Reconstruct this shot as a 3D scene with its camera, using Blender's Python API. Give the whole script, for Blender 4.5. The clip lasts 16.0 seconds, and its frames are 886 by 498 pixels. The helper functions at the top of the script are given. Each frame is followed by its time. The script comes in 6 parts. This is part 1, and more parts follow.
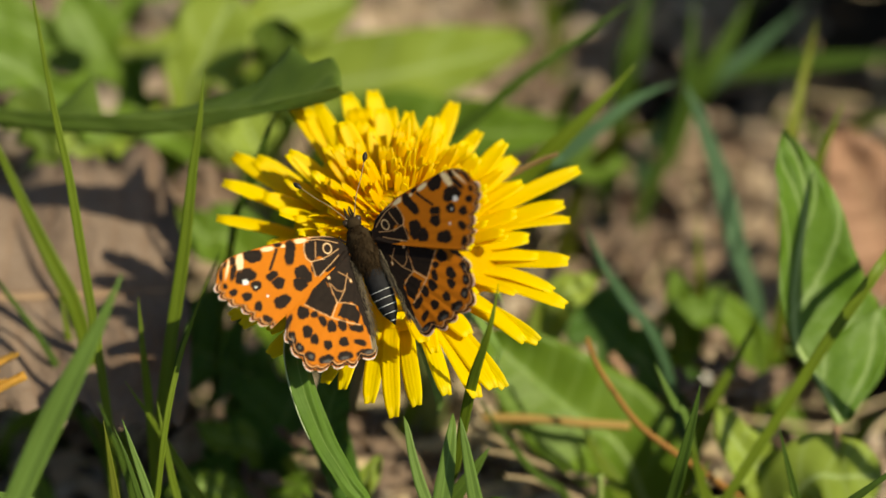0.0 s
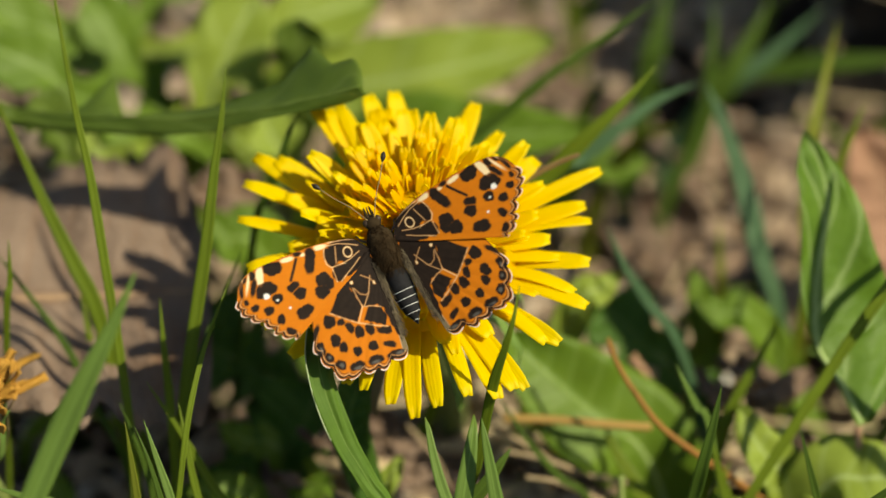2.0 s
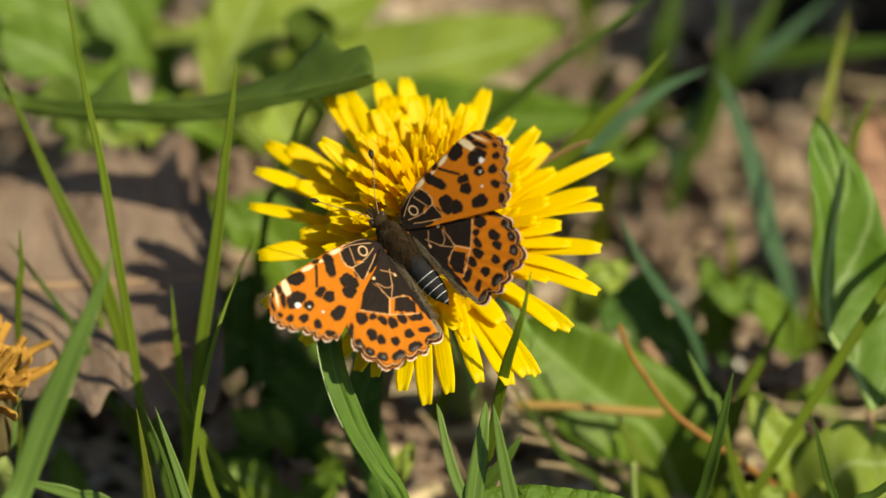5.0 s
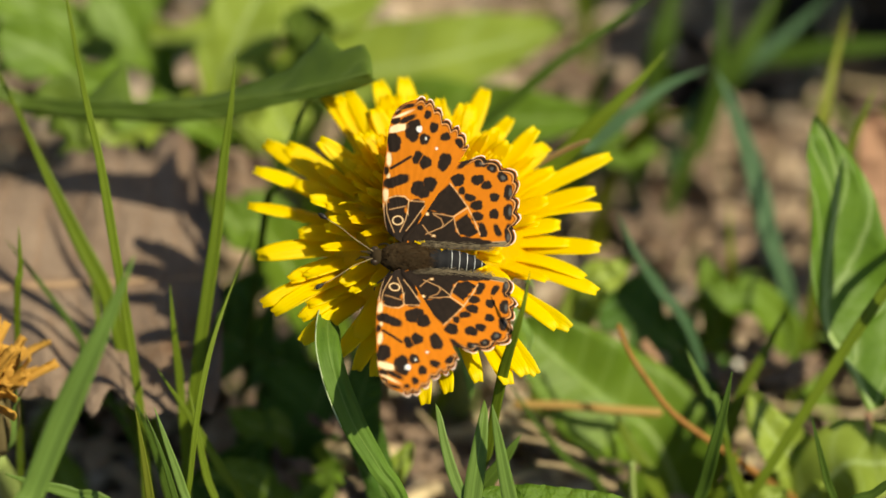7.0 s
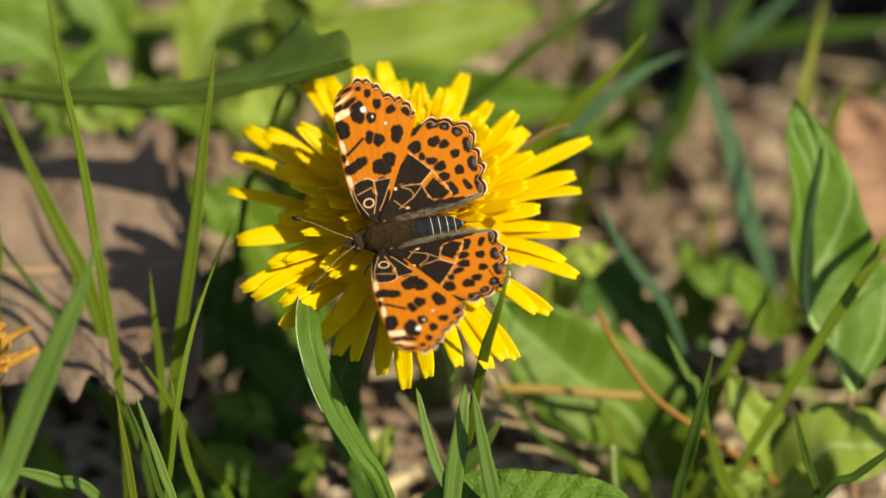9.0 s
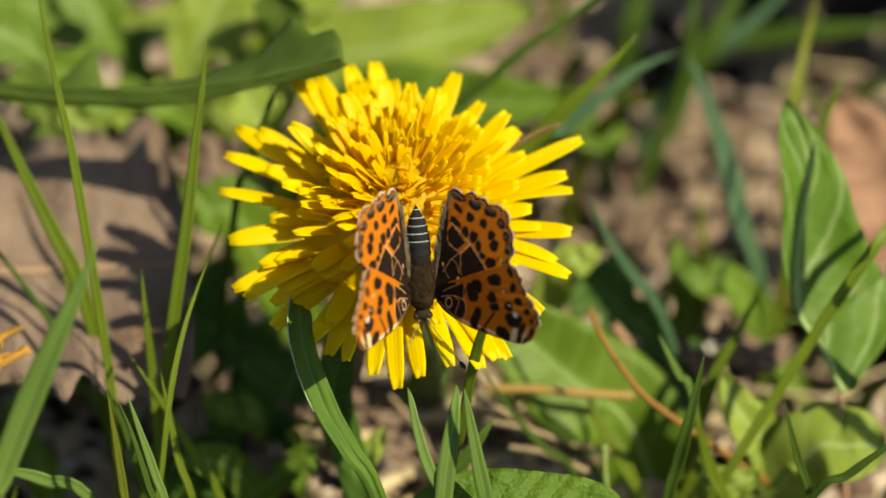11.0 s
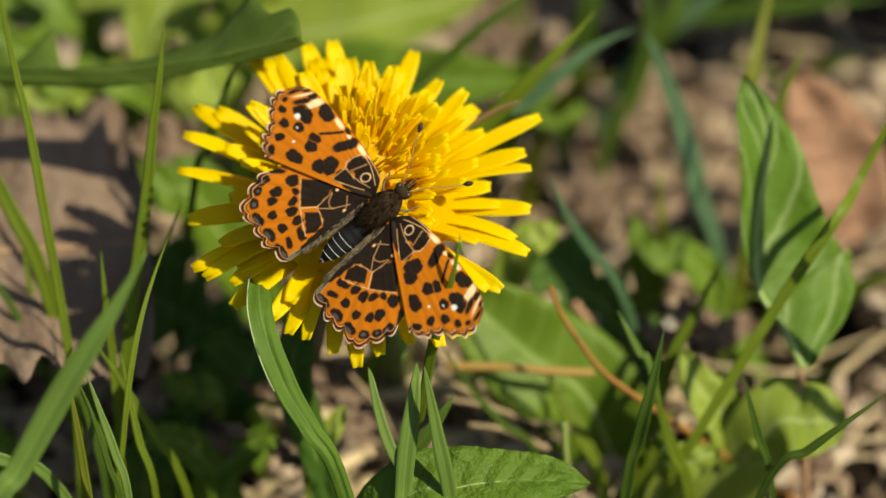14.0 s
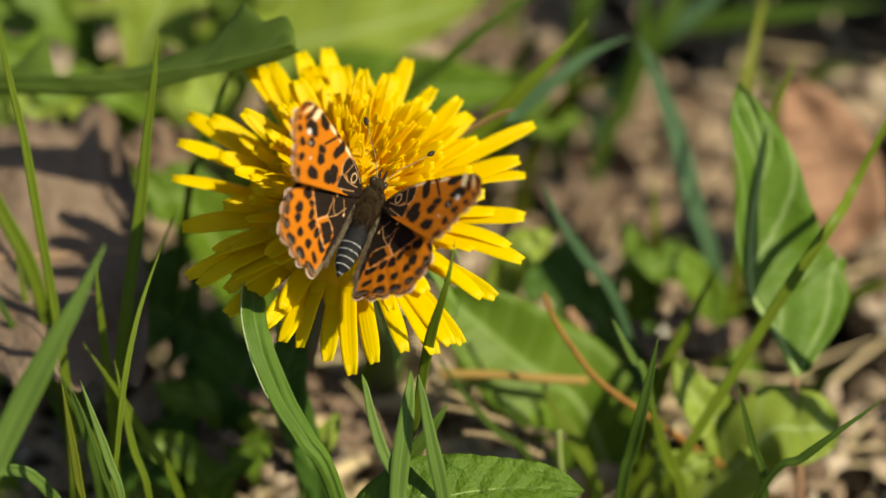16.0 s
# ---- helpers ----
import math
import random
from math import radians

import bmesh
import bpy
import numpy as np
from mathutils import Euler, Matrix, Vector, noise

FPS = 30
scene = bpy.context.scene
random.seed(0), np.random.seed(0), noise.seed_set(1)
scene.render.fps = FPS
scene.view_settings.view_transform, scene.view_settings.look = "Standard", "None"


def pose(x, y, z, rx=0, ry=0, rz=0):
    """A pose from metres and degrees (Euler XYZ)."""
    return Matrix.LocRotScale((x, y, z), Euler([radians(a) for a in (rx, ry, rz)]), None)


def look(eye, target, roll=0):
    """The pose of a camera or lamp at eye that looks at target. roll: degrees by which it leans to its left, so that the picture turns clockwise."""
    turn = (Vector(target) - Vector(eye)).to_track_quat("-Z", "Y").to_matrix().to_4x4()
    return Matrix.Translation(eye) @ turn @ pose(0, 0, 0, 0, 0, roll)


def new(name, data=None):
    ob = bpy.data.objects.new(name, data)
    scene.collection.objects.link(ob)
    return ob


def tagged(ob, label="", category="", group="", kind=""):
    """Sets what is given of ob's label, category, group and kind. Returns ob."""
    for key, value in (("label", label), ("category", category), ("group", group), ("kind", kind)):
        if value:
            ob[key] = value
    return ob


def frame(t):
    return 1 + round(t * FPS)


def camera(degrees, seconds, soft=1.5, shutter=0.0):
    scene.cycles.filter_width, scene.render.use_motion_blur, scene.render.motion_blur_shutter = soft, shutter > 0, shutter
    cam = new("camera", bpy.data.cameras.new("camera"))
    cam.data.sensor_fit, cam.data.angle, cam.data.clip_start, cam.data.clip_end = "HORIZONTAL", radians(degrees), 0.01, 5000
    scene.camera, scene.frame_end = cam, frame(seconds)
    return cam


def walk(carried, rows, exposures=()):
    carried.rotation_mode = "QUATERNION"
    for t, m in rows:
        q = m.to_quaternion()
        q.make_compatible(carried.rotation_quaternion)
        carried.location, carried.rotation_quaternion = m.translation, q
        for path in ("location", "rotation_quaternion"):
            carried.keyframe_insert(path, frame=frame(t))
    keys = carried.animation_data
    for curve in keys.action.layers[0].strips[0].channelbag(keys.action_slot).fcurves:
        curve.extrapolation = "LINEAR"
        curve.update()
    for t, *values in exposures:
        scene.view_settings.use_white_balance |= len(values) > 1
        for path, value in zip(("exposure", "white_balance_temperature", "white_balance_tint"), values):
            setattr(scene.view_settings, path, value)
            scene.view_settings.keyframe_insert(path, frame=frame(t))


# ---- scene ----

# ---------- camera and its walk ----------
cam = camera(12.0, 16.0, 1.5, 0.4)
cam.data.dof.use_dof = True
cam.data.dof.focus_distance = 0.4635
cam.data.dof.aperture_fstop = 11.0
EYE = (0.00502, -0.36266, 0.35522)
walk(cam, [(t, look(EYE, (x, y, z), roll)) for t, x, y, z, roll in (
    (0.0, 0.00502, 0.00045, 0.05054, 0.00),
    (0.5, 0.00387, 0.00042, 0.05050, -0.27),
    (1.0, 0.00260, 0.00034, 0.05041, -0.29),
    (1.5, 0.00271, 0.00049, 0.05058, -0.26),
    (2.0, 0.00263, 0.00052, 0.05062, -0.22),
    (2.5, 0.00257, 0.00018, 0.05021, -0.30),
    (3.0, 0.00293, 0.00004, 0.05005, -0.40),
    (3.5, 0.00298, 0.00005, 0.05006, -0.37),
    (4.0, 0.00249, -0.00023, 0.04973, -0.32),
    (4.2, 0.00224, -0.00027, 0.04968, -0.35),
    (6.3, 0.00108, -0.00074, 0.04912, -0.63),
    (6.5, 0.00146, -0.00050, 0.04941, -0.59),
    (7.0, 0.00149, -0.00049, 0.04941, -0.47),
    (7.5, 0.00207, -0.00096, 0.04885, -0.47),
    (8.0, 0.00359, -0.00148, 0.04824, -0.48),
    (8.5, 0.00372, -0.00160, 0.04809, -0.46),
    (8.7, 0.00378, -0.00164, 0.04804, -0.46),
    (10.8, 0.00291, -0.00105, 0.04874, -0.55),
    (11.0, 0.00468, -0.00163, 0.04805, -0.37),
    (11.5, 0.00652, -0.00261, 0.04690, -0.39),
    (12.0, 0.00698, -0.00313, 0.04627, -0.31),
    (12.5, 0.00842, -0.00270, 0.04679, -0.09),
    (13.0, 0.00964, -0.00243, 0.04710, 0.00),
    (13.5, 0.00989, -0.00308, 0.04632, -0.08),
    (14.0, 0.00924, -0.00324, 0.04614, -0.26),
    (14.5, 0.00981, -0.00291, 0.04653, -0.22),
    (15.0, 0.00934, -0.00292, 0.04652, -0.19),
    (15.5, 0.00996, -0.00267, 0.04682, -0.15),
    (16.0, 0.00991, -0.00270, 0.04679, -0.20),
)], [(t, e, 7200, 1) for t, e in ((0.0, 0.2), (4.2, 0.25), (6.3, 0.34), (8.7, 0.38), (11.0, 0.42), (13.0, 0.36), (14.5, 0.23), (16.0, 0.27))])

# ---------- world and sun ----------
TO_SUN = Vector((0.58, -0.30, 0.76)).normalized()
world = bpy.data.worlds.new("sky")
scene.world = world
world.use_nodes = True
wn = world.node_tree.nodes
sky = wn.new("ShaderNodeTexSky")
sky.sky_type = "NISHITA"
sky.sun_disc = False
sky.sun_elevation = math.asin(TO_SUN.z)
sky.sun_rotation = math.atan2(TO_SUN.x, TO_SUN.y)
world.node_tree.links.new(sky.outputs[0], wn["Background"].inputs[0])
wn["Background"].inputs[1].default_value = 0.082
sun_data = bpy.data.lights.new("sun", "SUN")
sun_data.energy = 4.8
sun_data.angle = radians(0.55)
sun_data.color = (1.0, 0.92, 0.76)
sun = new("sun", sun_data)
sun.matrix_world = look(TO_SUN * 2, (0, 0, 0))


# ---------- material helpers ----------
class Mat:
    """A small wrapper round one node material."""

    def __init__(self, name, rough=0.6, spec=0.4):
        self.m = bpy.data.materials.new(name)
        self.m.use_nodes = True
        self.t = self.m.node_tree
        self.b = self.t.nodes["Principled BSDF"]
        self.b.inputs["Roughness"].default_value = rough
        self.b.inputs["Specular IOR Level"].default_value = spec
        self.out = self.t.nodes["Material Output"]

    def node(self, kind, **props):
        n = self.t.nodes.new(kind)
        for k, v in props.items():
            if k == "operation":
                n.operation = v
            elif k == "data_type":
                n.data_type = v
            elif k == "blend":
                n.blend_type = v
            elif k == "attribute":
                n.attribute_name = v
        return n

    def link(self, a, b):
        self.t.links.new(a, b)

    def noise(self, scale, detail=4.0, rough=0.6, coords="Object"):
        c = self.node("ShaderNodeTexCoord")
        n = self.node("ShaderNodeTexNoise")
        n.inputs["Scale"].default_value = scale
        n.inputs["Detail"].default_value = detail
        n.inputs["Roughness"].default_value = rough
        self.link(c.outputs[coords], n.inputs["Vector"])
        return n.outputs["Fac"]

    def ramp(self, fac, stops):
        r = self.node("ShaderNodeValToRGB")
        el = r.color_ramp.elements
        while len(el) < len(stops):
            el.new(0.5)
        for e, (p, c) in zip(el, stops):
            e.position, e.color = p, (*c, 1)
        self.link(fac, r.inputs[0])
        return r.outputs[0]

    def mix(self, fac, a, b, blend="MIX"):
        n = self.node("ShaderNodeMixRGB", blend=blend)
        for sock, v in ((n.inputs[0], fac), (n.inputs[1], a), (n.inputs[2], b)):
            if isinstance(v, (int, float)):
                sock.default_value = v
            elif isinstance(v, tuple):
                sock.default_value = (*v, 1)
            else:
                self.link(v, sock)
        return n.outputs[0]

    def math(self, op, a, b=0.0, c=0.0):
        n = self.node("ShaderNodeMath", operation=op)
        for sock, v in zip(n.inputs, (a, b, c)):
            if isinstance(v, (int, float)):
                sock.default_value = v
            else:
                self.link(v, sock)
        return n.outputs[0]

    def random(self):
        return self.node("ShaderNodeObjectInfo").outputs["Random"]

    def island(self):
        return self.node("ShaderNodeNewGeometry").outputs["Random Per Island"]

    def attr(self, name):
        n = self.node("ShaderNodeAttribute", attribute=name)
        s = self.node("ShaderNodeSeparateColor")
        self.link(n.outputs["Color"], s.inputs[0])
        return s.outputs

    def colour(self, c):
        if isinstance(c, tuple):
            self.b.inputs["Base Color"].default_value = (*c, 1)
        else:
            self.link(c, self.b.inputs["Base Color"])
        self.c = c
        return self

    def bump(self, height, strength=0.3, distance=0.0003):
        n = self.node("ShaderNodeBump")
        n.inputs["Strength"].default_value = strength
        n.inputs["Distance"].default_value = distance
        self.link(height, n.inputs["Height"])
        self.link(n.outputs[0], self.b.inputs["Normal"])
        return self

    def thin(self, share, tint=(1, 1, 1)):
        """Light that passes through a thin leaf, petal or wing."""
        tr = self.node("ShaderNodeBsdfTranslucent")
        if isinstance(self.c, tuple):
            tr.inputs[0].default_value = tuple(a * b for a, b in zip(self.c, tint)) + (1,)
        else:
            self.link(self.mix(1.0, self.c, tint, "MULTIPLY"), tr.inputs[0])
        mx = self.node("ShaderNodeMixShader")
        mx.inputs[0].default_value = share
        self.link(self.b.outputs[0], mx.inputs[1])
        self.link(tr.outputs[0], mx.inputs[2])
        self.link(mx.outputs[0], self.out.inputs[0])
        return self


# ---------- mesh helpers ----------
def part(name, bm, material, parent=None, label=""):
    """Links a bmesh as one mesh object under a thing or a part."""
    me = bpy.data.meshes.new(name)
    for m in material if isinstance(material, (list, tuple)) else [material]:
        me.materials.append(m)
    bm.to_mesh(me)
    bm.free()
    me.shade_smooth()
    ob = new(name, me)
    if parent is not None:
        ob.parent = parent
    if label:
        ob["label"] = label
    return ob


def thing(name, label, category, group="", kind="", at=(0, 0, 0)):
    ob = new(name)
    ob.empty_display_size = 0.005
    ob.location = at
    return tagged(ob, label, category, group, kind)


def spline(pts, n):
    """n points along a smooth curve through pts (Catmull-Rom)."""
    p = [np.array(a, float) for a in pts]
    p = [2 * p[0] - p[1]] + p + [2 * p[-1] - p[-2]]
    out = []
    for i in range(n):
        s = i / (n - 1) * (len(p) - 3)
        k = min(int(s), len(p) - 4)
        u = s - k
        a, b, c, d = p[k:k + 4]
        out.append(0.5 * (2 * b + (c - a) * u + (2 * a - 5 * b + 4 * c - d) * u * u + (3 * b - a - 3 * c + d) * u ** 3))
    return np.array(out)


def unit(v):
    return v / (np.linalg.norm(v, axis=-1, keepdims=True) + 1e-12)


def ribbon(pts, half, face, across=5, thick=0.0002, fold=0.0, left=None, right=None, relief=None, twist=0.0, bm=None):
    """A closed thin sheet along pts. half: half widths; face: the way its upper side looks; fold: how deep the middle lies,
    as a share of the half width; left, right: half widths of the two sides; relief(s, c): a height, s along and c across."""
    bm = bm or bmesh.new()
    uv = bm.loops.layers.uv.verify()
    n = len(pts)
    tan = unit(np.gradient(pts, axis=0))
    face = np.array(face, float)
    face = np.tile(face, (n, 1)) if face.ndim == 1 else face
    side = unit(np.cross(tan, face))
    nor = unit(np.cross(side, tan))
    if twist:
        a = np.linspace(0, twist, n)[:, None]
        side, nor = side * np.cos(a) + nor * np.sin(a), nor * np.cos(a) - side * np.sin(a)
    left = half if left is None else left
    right = half if right is None else right
    grid = {}
    for i in range(n):
        s = i / (n - 1)
        for j in range(across):
            c = 2 * j / (across - 1) - 1
            w = right[i] if c > 0 else left[i]
            h = fold * half[i] * abs(c)
            if relief:
                h += relief(s, c)
            q = pts[i] + side[i] * (c * w) + nor[i] * h
            th = thick * (1 - 0.75 * abs(c))
            grid[i, j, 0] = bm.verts.new(q + nor[i] * th / 2)
            grid[i, j, 1] = bm.verts.new(q - nor[i] * th / 2)

    def face_of(keys, coords):
        f = bm.faces.new([grid[k] for k in keys])
        for loop, (s, c) in zip(f.loops, coords):
            loop[uv].uv = (s, c)

    for i in range(n - 1):
        s0, s1 = i / (n - 1), (i + 1) / (n - 1)
        for j in range(across - 1):
            c0, c1 = j / (across - 1), (j + 1) / (across - 1)
            face_of([(i, j, 0), (i, j + 1, 0), (i + 1, j + 1, 0), (i + 1, j, 0)], [(s0, c0), (s0, c1), (s1, c1), (s1, c0)])
            face_of([(i, j, 1), (i + 1, j, 1), (i + 1, j + 1, 1), (i, j + 1, 1)], [(s0, c0), (s1, c0), (s1, c1), (s0, c1)])
        for j, c in ((0, 0.0), (across - 1, 1.0)):
            k = [(i, j, 0), (i + 1, j, 0), (i + 1, j, 1), (i, j, 1)]
            face_of(k if j == 0 else k[::-1], [(s0, c), (s1, c), (s1, c), (s0, c)])
    for i, s in ((0, 0.0), (n - 1, 1.0)):
        for j in range(across - 1):
            k = [(i, j, 0), (i, j, 1), (i, j + 1, 1), (i, j + 1, 0)]
            face_of(k if i == 0 else k[::-1], [(s, 0)] * 4)
    return bm


def tube(pts, radii, sides=8, bm=None):
    """A closed round stalk along pts."""
    bm = bm or bmesh.new()
    uv = bm.loops.layers.uv.verify()
    n = len(pts)
    tan = unit(np.gradient(np.array(pts), axis=0))
    ref = np.array([0.3, 0.9, 0.2]) if abs(tan[:, 2]).mean() > 0.6 else np.array([0.1, 0.2, 1.0])
    a = unit(np.cross(tan, ref))
    b = np.cross(tan, a)
    rings = []
    for i in range(n):
        rings.append([bm.verts.new(pts[i] + radii[i] * (a[i] * math.cos(k * math.tau / sides) + b[i] * math.sin(k * math.tau / sides)))
                      for k in range(sides)])
    for i in range(n - 1):
        for k in range(sides):
            f = bm.faces.new((rings[i][k], rings[i][(k + 1) % sides], rings[i + 1][(k + 1) % sides], rings[i + 1][k]))
            for loop, s in zip(f.loops, (i, i, i + 1, i + 1)):
                loop[uv].uv = (s / (n - 1), k / sides)
    bm.faces.new(rings[0][::-1])
    bm.faces.new(rings[-1])
    return bm


def ball(bm, centre, size, turn=None, seg=16, wob=0.0):
    """A rounded lump; size: its three half axes."""
    r = bmesh.ops.create_uvsphere(bm, u_segments=seg, v_segments=max(6, seg // 2), radius=1)
    for v in r["verts"]:
        k = 1 + wob * noise.noise(v.co * 2.1 + Vector(centre) * 900)
        q = Vector((v.co.x * size[0], v.co.y * size[1], v.co.z * size[2])) * k
        v.co = (turn @ q if turn else q) + Vector(centre)
    return r["verts"]


# ---------- materials ----------
def make_grass(name, a, b, tip=None, rough=0.42):
    m = Mat(name, rough, 0.2)
    c = m.mix(m.random(), a, b)
    c = m.mix(m.math("MULTIPLY", m.noise(260), 0.55), c, tuple(x * 0.55 for x in a))
    uvn = m.node("ShaderNodeTexCoord")
    sep = m.node("ShaderNodeSeparateXYZ")
    m.link(uvn.outputs["UV"], sep.inputs[0])
    lines = m.math("SINE", m.math("MULTIPLY", sep.outputs[1], 60.0))
    c = m.mix(m.math("MULTIPLY_ADD", lines, 0.04, 0.05), c, tuple(min(1, x * 1.7) for x in b))
    rib = m.math("LESS_THAN", m.math("ABSOLUTE", m.math("SUBTRACT", sep.outputs[1], 0.5)), 0.05)
    c = m.mix(m.math("MULTIPLY", rib, 0.15), c, tuple(min(1, x * 2.0) for x in b))
    if tip:
        c = m.mix(m.math("MULTIPLY", m.math("POWER", sep.outputs[0], 14.0), 0.9), c, tip)
    m.colour(c).bump(lines, 0.12, 0.00004)
    return m.thin(0.4, (1.15, 1.2, 0.5)).m


def make_leaf(name, dark, light, vein, rough=0.48, veins=9.0, slant=0.9, relief=0.25, thin=0.36, blotch=None, crinkle=0.5, show=0.28):
    m = Mat(name, rough, 0.22)
    uvn = m.node("ShaderNodeTexCoord")
    sep = m.node("ShaderNodeSeparateXYZ")
    m.link(uvn.outputs["UV"], sep.inputs[0])
    c2 = m.math("ABSOLUTE", m.math("MULTIPLY_ADD", sep.outputs[1], 2.0, -1.0))
    wob = m.math("MULTIPLY_ADD", m.noise(140, 3), 0.5, -0.25)
    ph = m.math("ADD", m.math("MULTIPLY", m.math("SUBTRACT", sep.outputs[0], m.math("MULTIPLY", c2, slant / 9)), veins), wob)
    saw = m.math("ABSOLUTE", m.math("SUBTRACT", m.math("FRACT", ph), 0.5))
    side = m.math("MULTIPLY_ADD", saw, 2.0, 0.0)
    line = m.math("POWER", m.math("SUBTRACT", 1.0, side), 9.0)
    rib = m.math("POWER", m.math("SUBTRACT", 1.0, c2), 22.0)
    v = m.math("MAXIMUM", m.math("MULTIPLY", line, show), m.math("MULTIPLY", rib, 0.8))
    base = m.mix(m.ramp(m.noise(90, 5), [(0.3, (0, 0, 0)), (0.7, (1, 1, 1))]), dark, light)
    base = m.mix(m.math("MULTIPLY", m.noise(900, 2), 0.35), base, tuple(x * 0.6 for x in dark))
    if blotch:
        base = m.mix(m.ramp(m.noise(45, 4), [(0.55, (0, 0, 0)), (0.68, (1, 1, 1))]), base, blotch)
    m.colour(m.mix(v, base, vein))
    h = m.math("ADD", m.math("MULTIPLY", side, 0.7), m.math("MULTIPLY", m.noise(520, 4), crinkle))
    m.bump(h, relief, 0.0004)
    return m.thin(thin, (1.2, 1.2, 0.45)).m


GRASS = make_grass("grass", (0.135, 0.195, 0.016), (0.21, 0.285, 0.026))
GRASS_DEEP = make_grass("deep_grass", (0.07, 0.125, 0.018), (0.11, 0.18, 0.028))
GRASS_PALE = make_grass("pale_grass", (0.16, 0.26, 0.05), (0.23, 0.34, 0.085))
GRASS_BLUE = make_grass("blue_grass", (0.085, 0.17, 0.075), (0.13, 0.23, 0.12))
GRASS_OLIVE = make_grass("olive_grass", (0.16, 0.19, 0.02), (0.24, 0.26, 0.03))
STRAW = make_grass("straw", (0.45, 0.27, 0.075), (0.54, 0.35, 0.12), rough=0.6)
RUST = make_grass("rust_stalk", (0.40, 0.18, 0.045), (0.48, 0.24, 0.07), rough=0.55)
LEAF_MID = make_leaf("leaf", (0.115, 0.20, 0.018), (0.18, 0.28, 0.028), (0.32, 0.45, 0.13))
LEAF_PLANTAIN = make_leaf("plantain_leaf", (0.095, 0.185, 0.016), (0.15, 0.265, 0.026), (0.45, 0.56, 0.24), veins=4.0, slant=3.4, relief=0.9, show=0.6)
LEAF_GREY = make_leaf("greyish_leaf", (0.10, 0.19, 0.022), (0.15, 0.26, 0.036), (0.22, 0.33, 0.08), rough=0.6, veins=3.0, slant=4.0, relief=0.3, crinkle=1.2, show=0.08)
LEAF_BRIGHT = make_leaf("bright_leaf", (0.24, 0.32, 0.042), (0.35, 0.435, 0.075), (0.5, 0.6, 0.27), veins=7.0)
LEAF_LOBED = make_leaf("lobed_leaf", (0.12, 0.19, 0.028), (0.175, 0.25, 0.042), (0.28, 0.37, 0.10), veins=6.0, thin=0.45)
# green darkened for shaded leaves: part of their shade is in this colour
LEAF_SHADE_DARK = make_leaf("shade_dark_leaf", (0.055, 0.125, 0.016), (0.09, 0.18, 0.024), (0.15, 0.25, 0.06), rough=0.5, veins=11.0, relief=0.8, crinkle=2.2)
LEAF_NETTLE = make_leaf("wrinkled_leaf", (0.095, 0.185, 0.018), (0.16, 0.26, 0.03), (0.2, 0.3, 0.07), rough=0.5, veins=11.0, relief=1.0, crinkle=2.6, show=0.2)
LEAF_DEAD = make_leaf("dead_leaf", (0.175, 0.117, 0.085), (0.32, 0.235, 0.18), (0.22, 0.13, 0.08), rough=0.75, veins=8.0, thin=0.12, blotch=(0.15, 0.085, 0.05), relief=0.9, crinkle=2.0, show=0.5)
LEAF_RED = make_leaf("reddish_dead_leaf", (0.30, 0.16, 0.10), (0.43, 0.25, 0.165), (0.24, 0.12, 0.075), rough=0.7, thin=0.12, relief=0.8, crinkle=1.6)


def make_petal(name, edge, base, deep, share=0.42):
    m = Mat(name, 0.5, 0.25)
    uvn = m.node("ShaderNodeTexCoord")
    sep = m.node("ShaderNodeSeparateXYZ")
    m.link(uvn.outputs["UV"], sep.inputs[0])
    c = m.mix(m.math("POWER", sep.outputs[0], 0.7), base, edge)
    c = m.mix(m.math("MULTIPLY", m.random(), 0.4), c, deep)
    lines = m.math("SINE", m.math("MULTIPLY", sep.outputs[1], 31.0))
    c = m.mix(m.math("MULTIPLY_ADD", lines, 0.06, 0.06), c, deep)
    c = m.mix(m.math("MULTIPLY", m.noise(800, 3), 0.25), c, deep)
    m.colour(c).bump(lines, 0.15, 0.00008)
    return m.thin(share, (1.0, 0.99, 0.6)).m


PETAL = make_petal("ray_floret", (0.94, 0.785, 0.010), (0.94, 0.70, 0.006), (0.94, 0.67, 0.005), 0.5)
PETAL_INNER = make_petal("inner_floret", (0.95, 0.735, 0.007), (0.95, 0.645, 0.005), (0.95, 0.66, 0.005), 0.6)
PETAL_AGED = make_petal("ageing_floret", (0.30, 0.19, 0.09), (0.62, 0.46, 0.08), (0.36, 0.22, 0.12), 0.3)


def make_soil():
    m = Mat("soil", 0.95, 0.1)
    a = m.ramp(m.noise(55, 8, 0.7), [(0.32, (0.012, 0.009, 0.006)), (0.54, (0.036, 0.025, 0.017)), (0.78, (0.12, 0.085, 0.058))])
    a = m.mix(m.ramp(m.noise(420, 5), [(0.4, (0, 0, 0)), (0.65, (1, 1, 1))]), a, (0.03, 0.021, 0.014))
    m.colour(a).bump(m.noise(260, 8, 0.75), 0.9, 0.004)
    return m.m


def make_litter():
    m = Mat("dry_litter", 0.85, 0.15)
    a = m.ramp(m.island(), [(0.0, (0.10, 0.065, 0.046)), (0.3, (0.32, 0.235, 0.165)), (0.65, (0.50, 0.385, 0.28)), (1.0, (0.62, 0.51, 0.40))])
    a = m.mix(m.math("MULTIPLY", m.noise(330, 6, 0.7), 0.7), a, (0.17, 0.11, 0.075))
    m.colour(a).bump(m.noise(500, 5), 0.5, 0.0008)
    return m.m


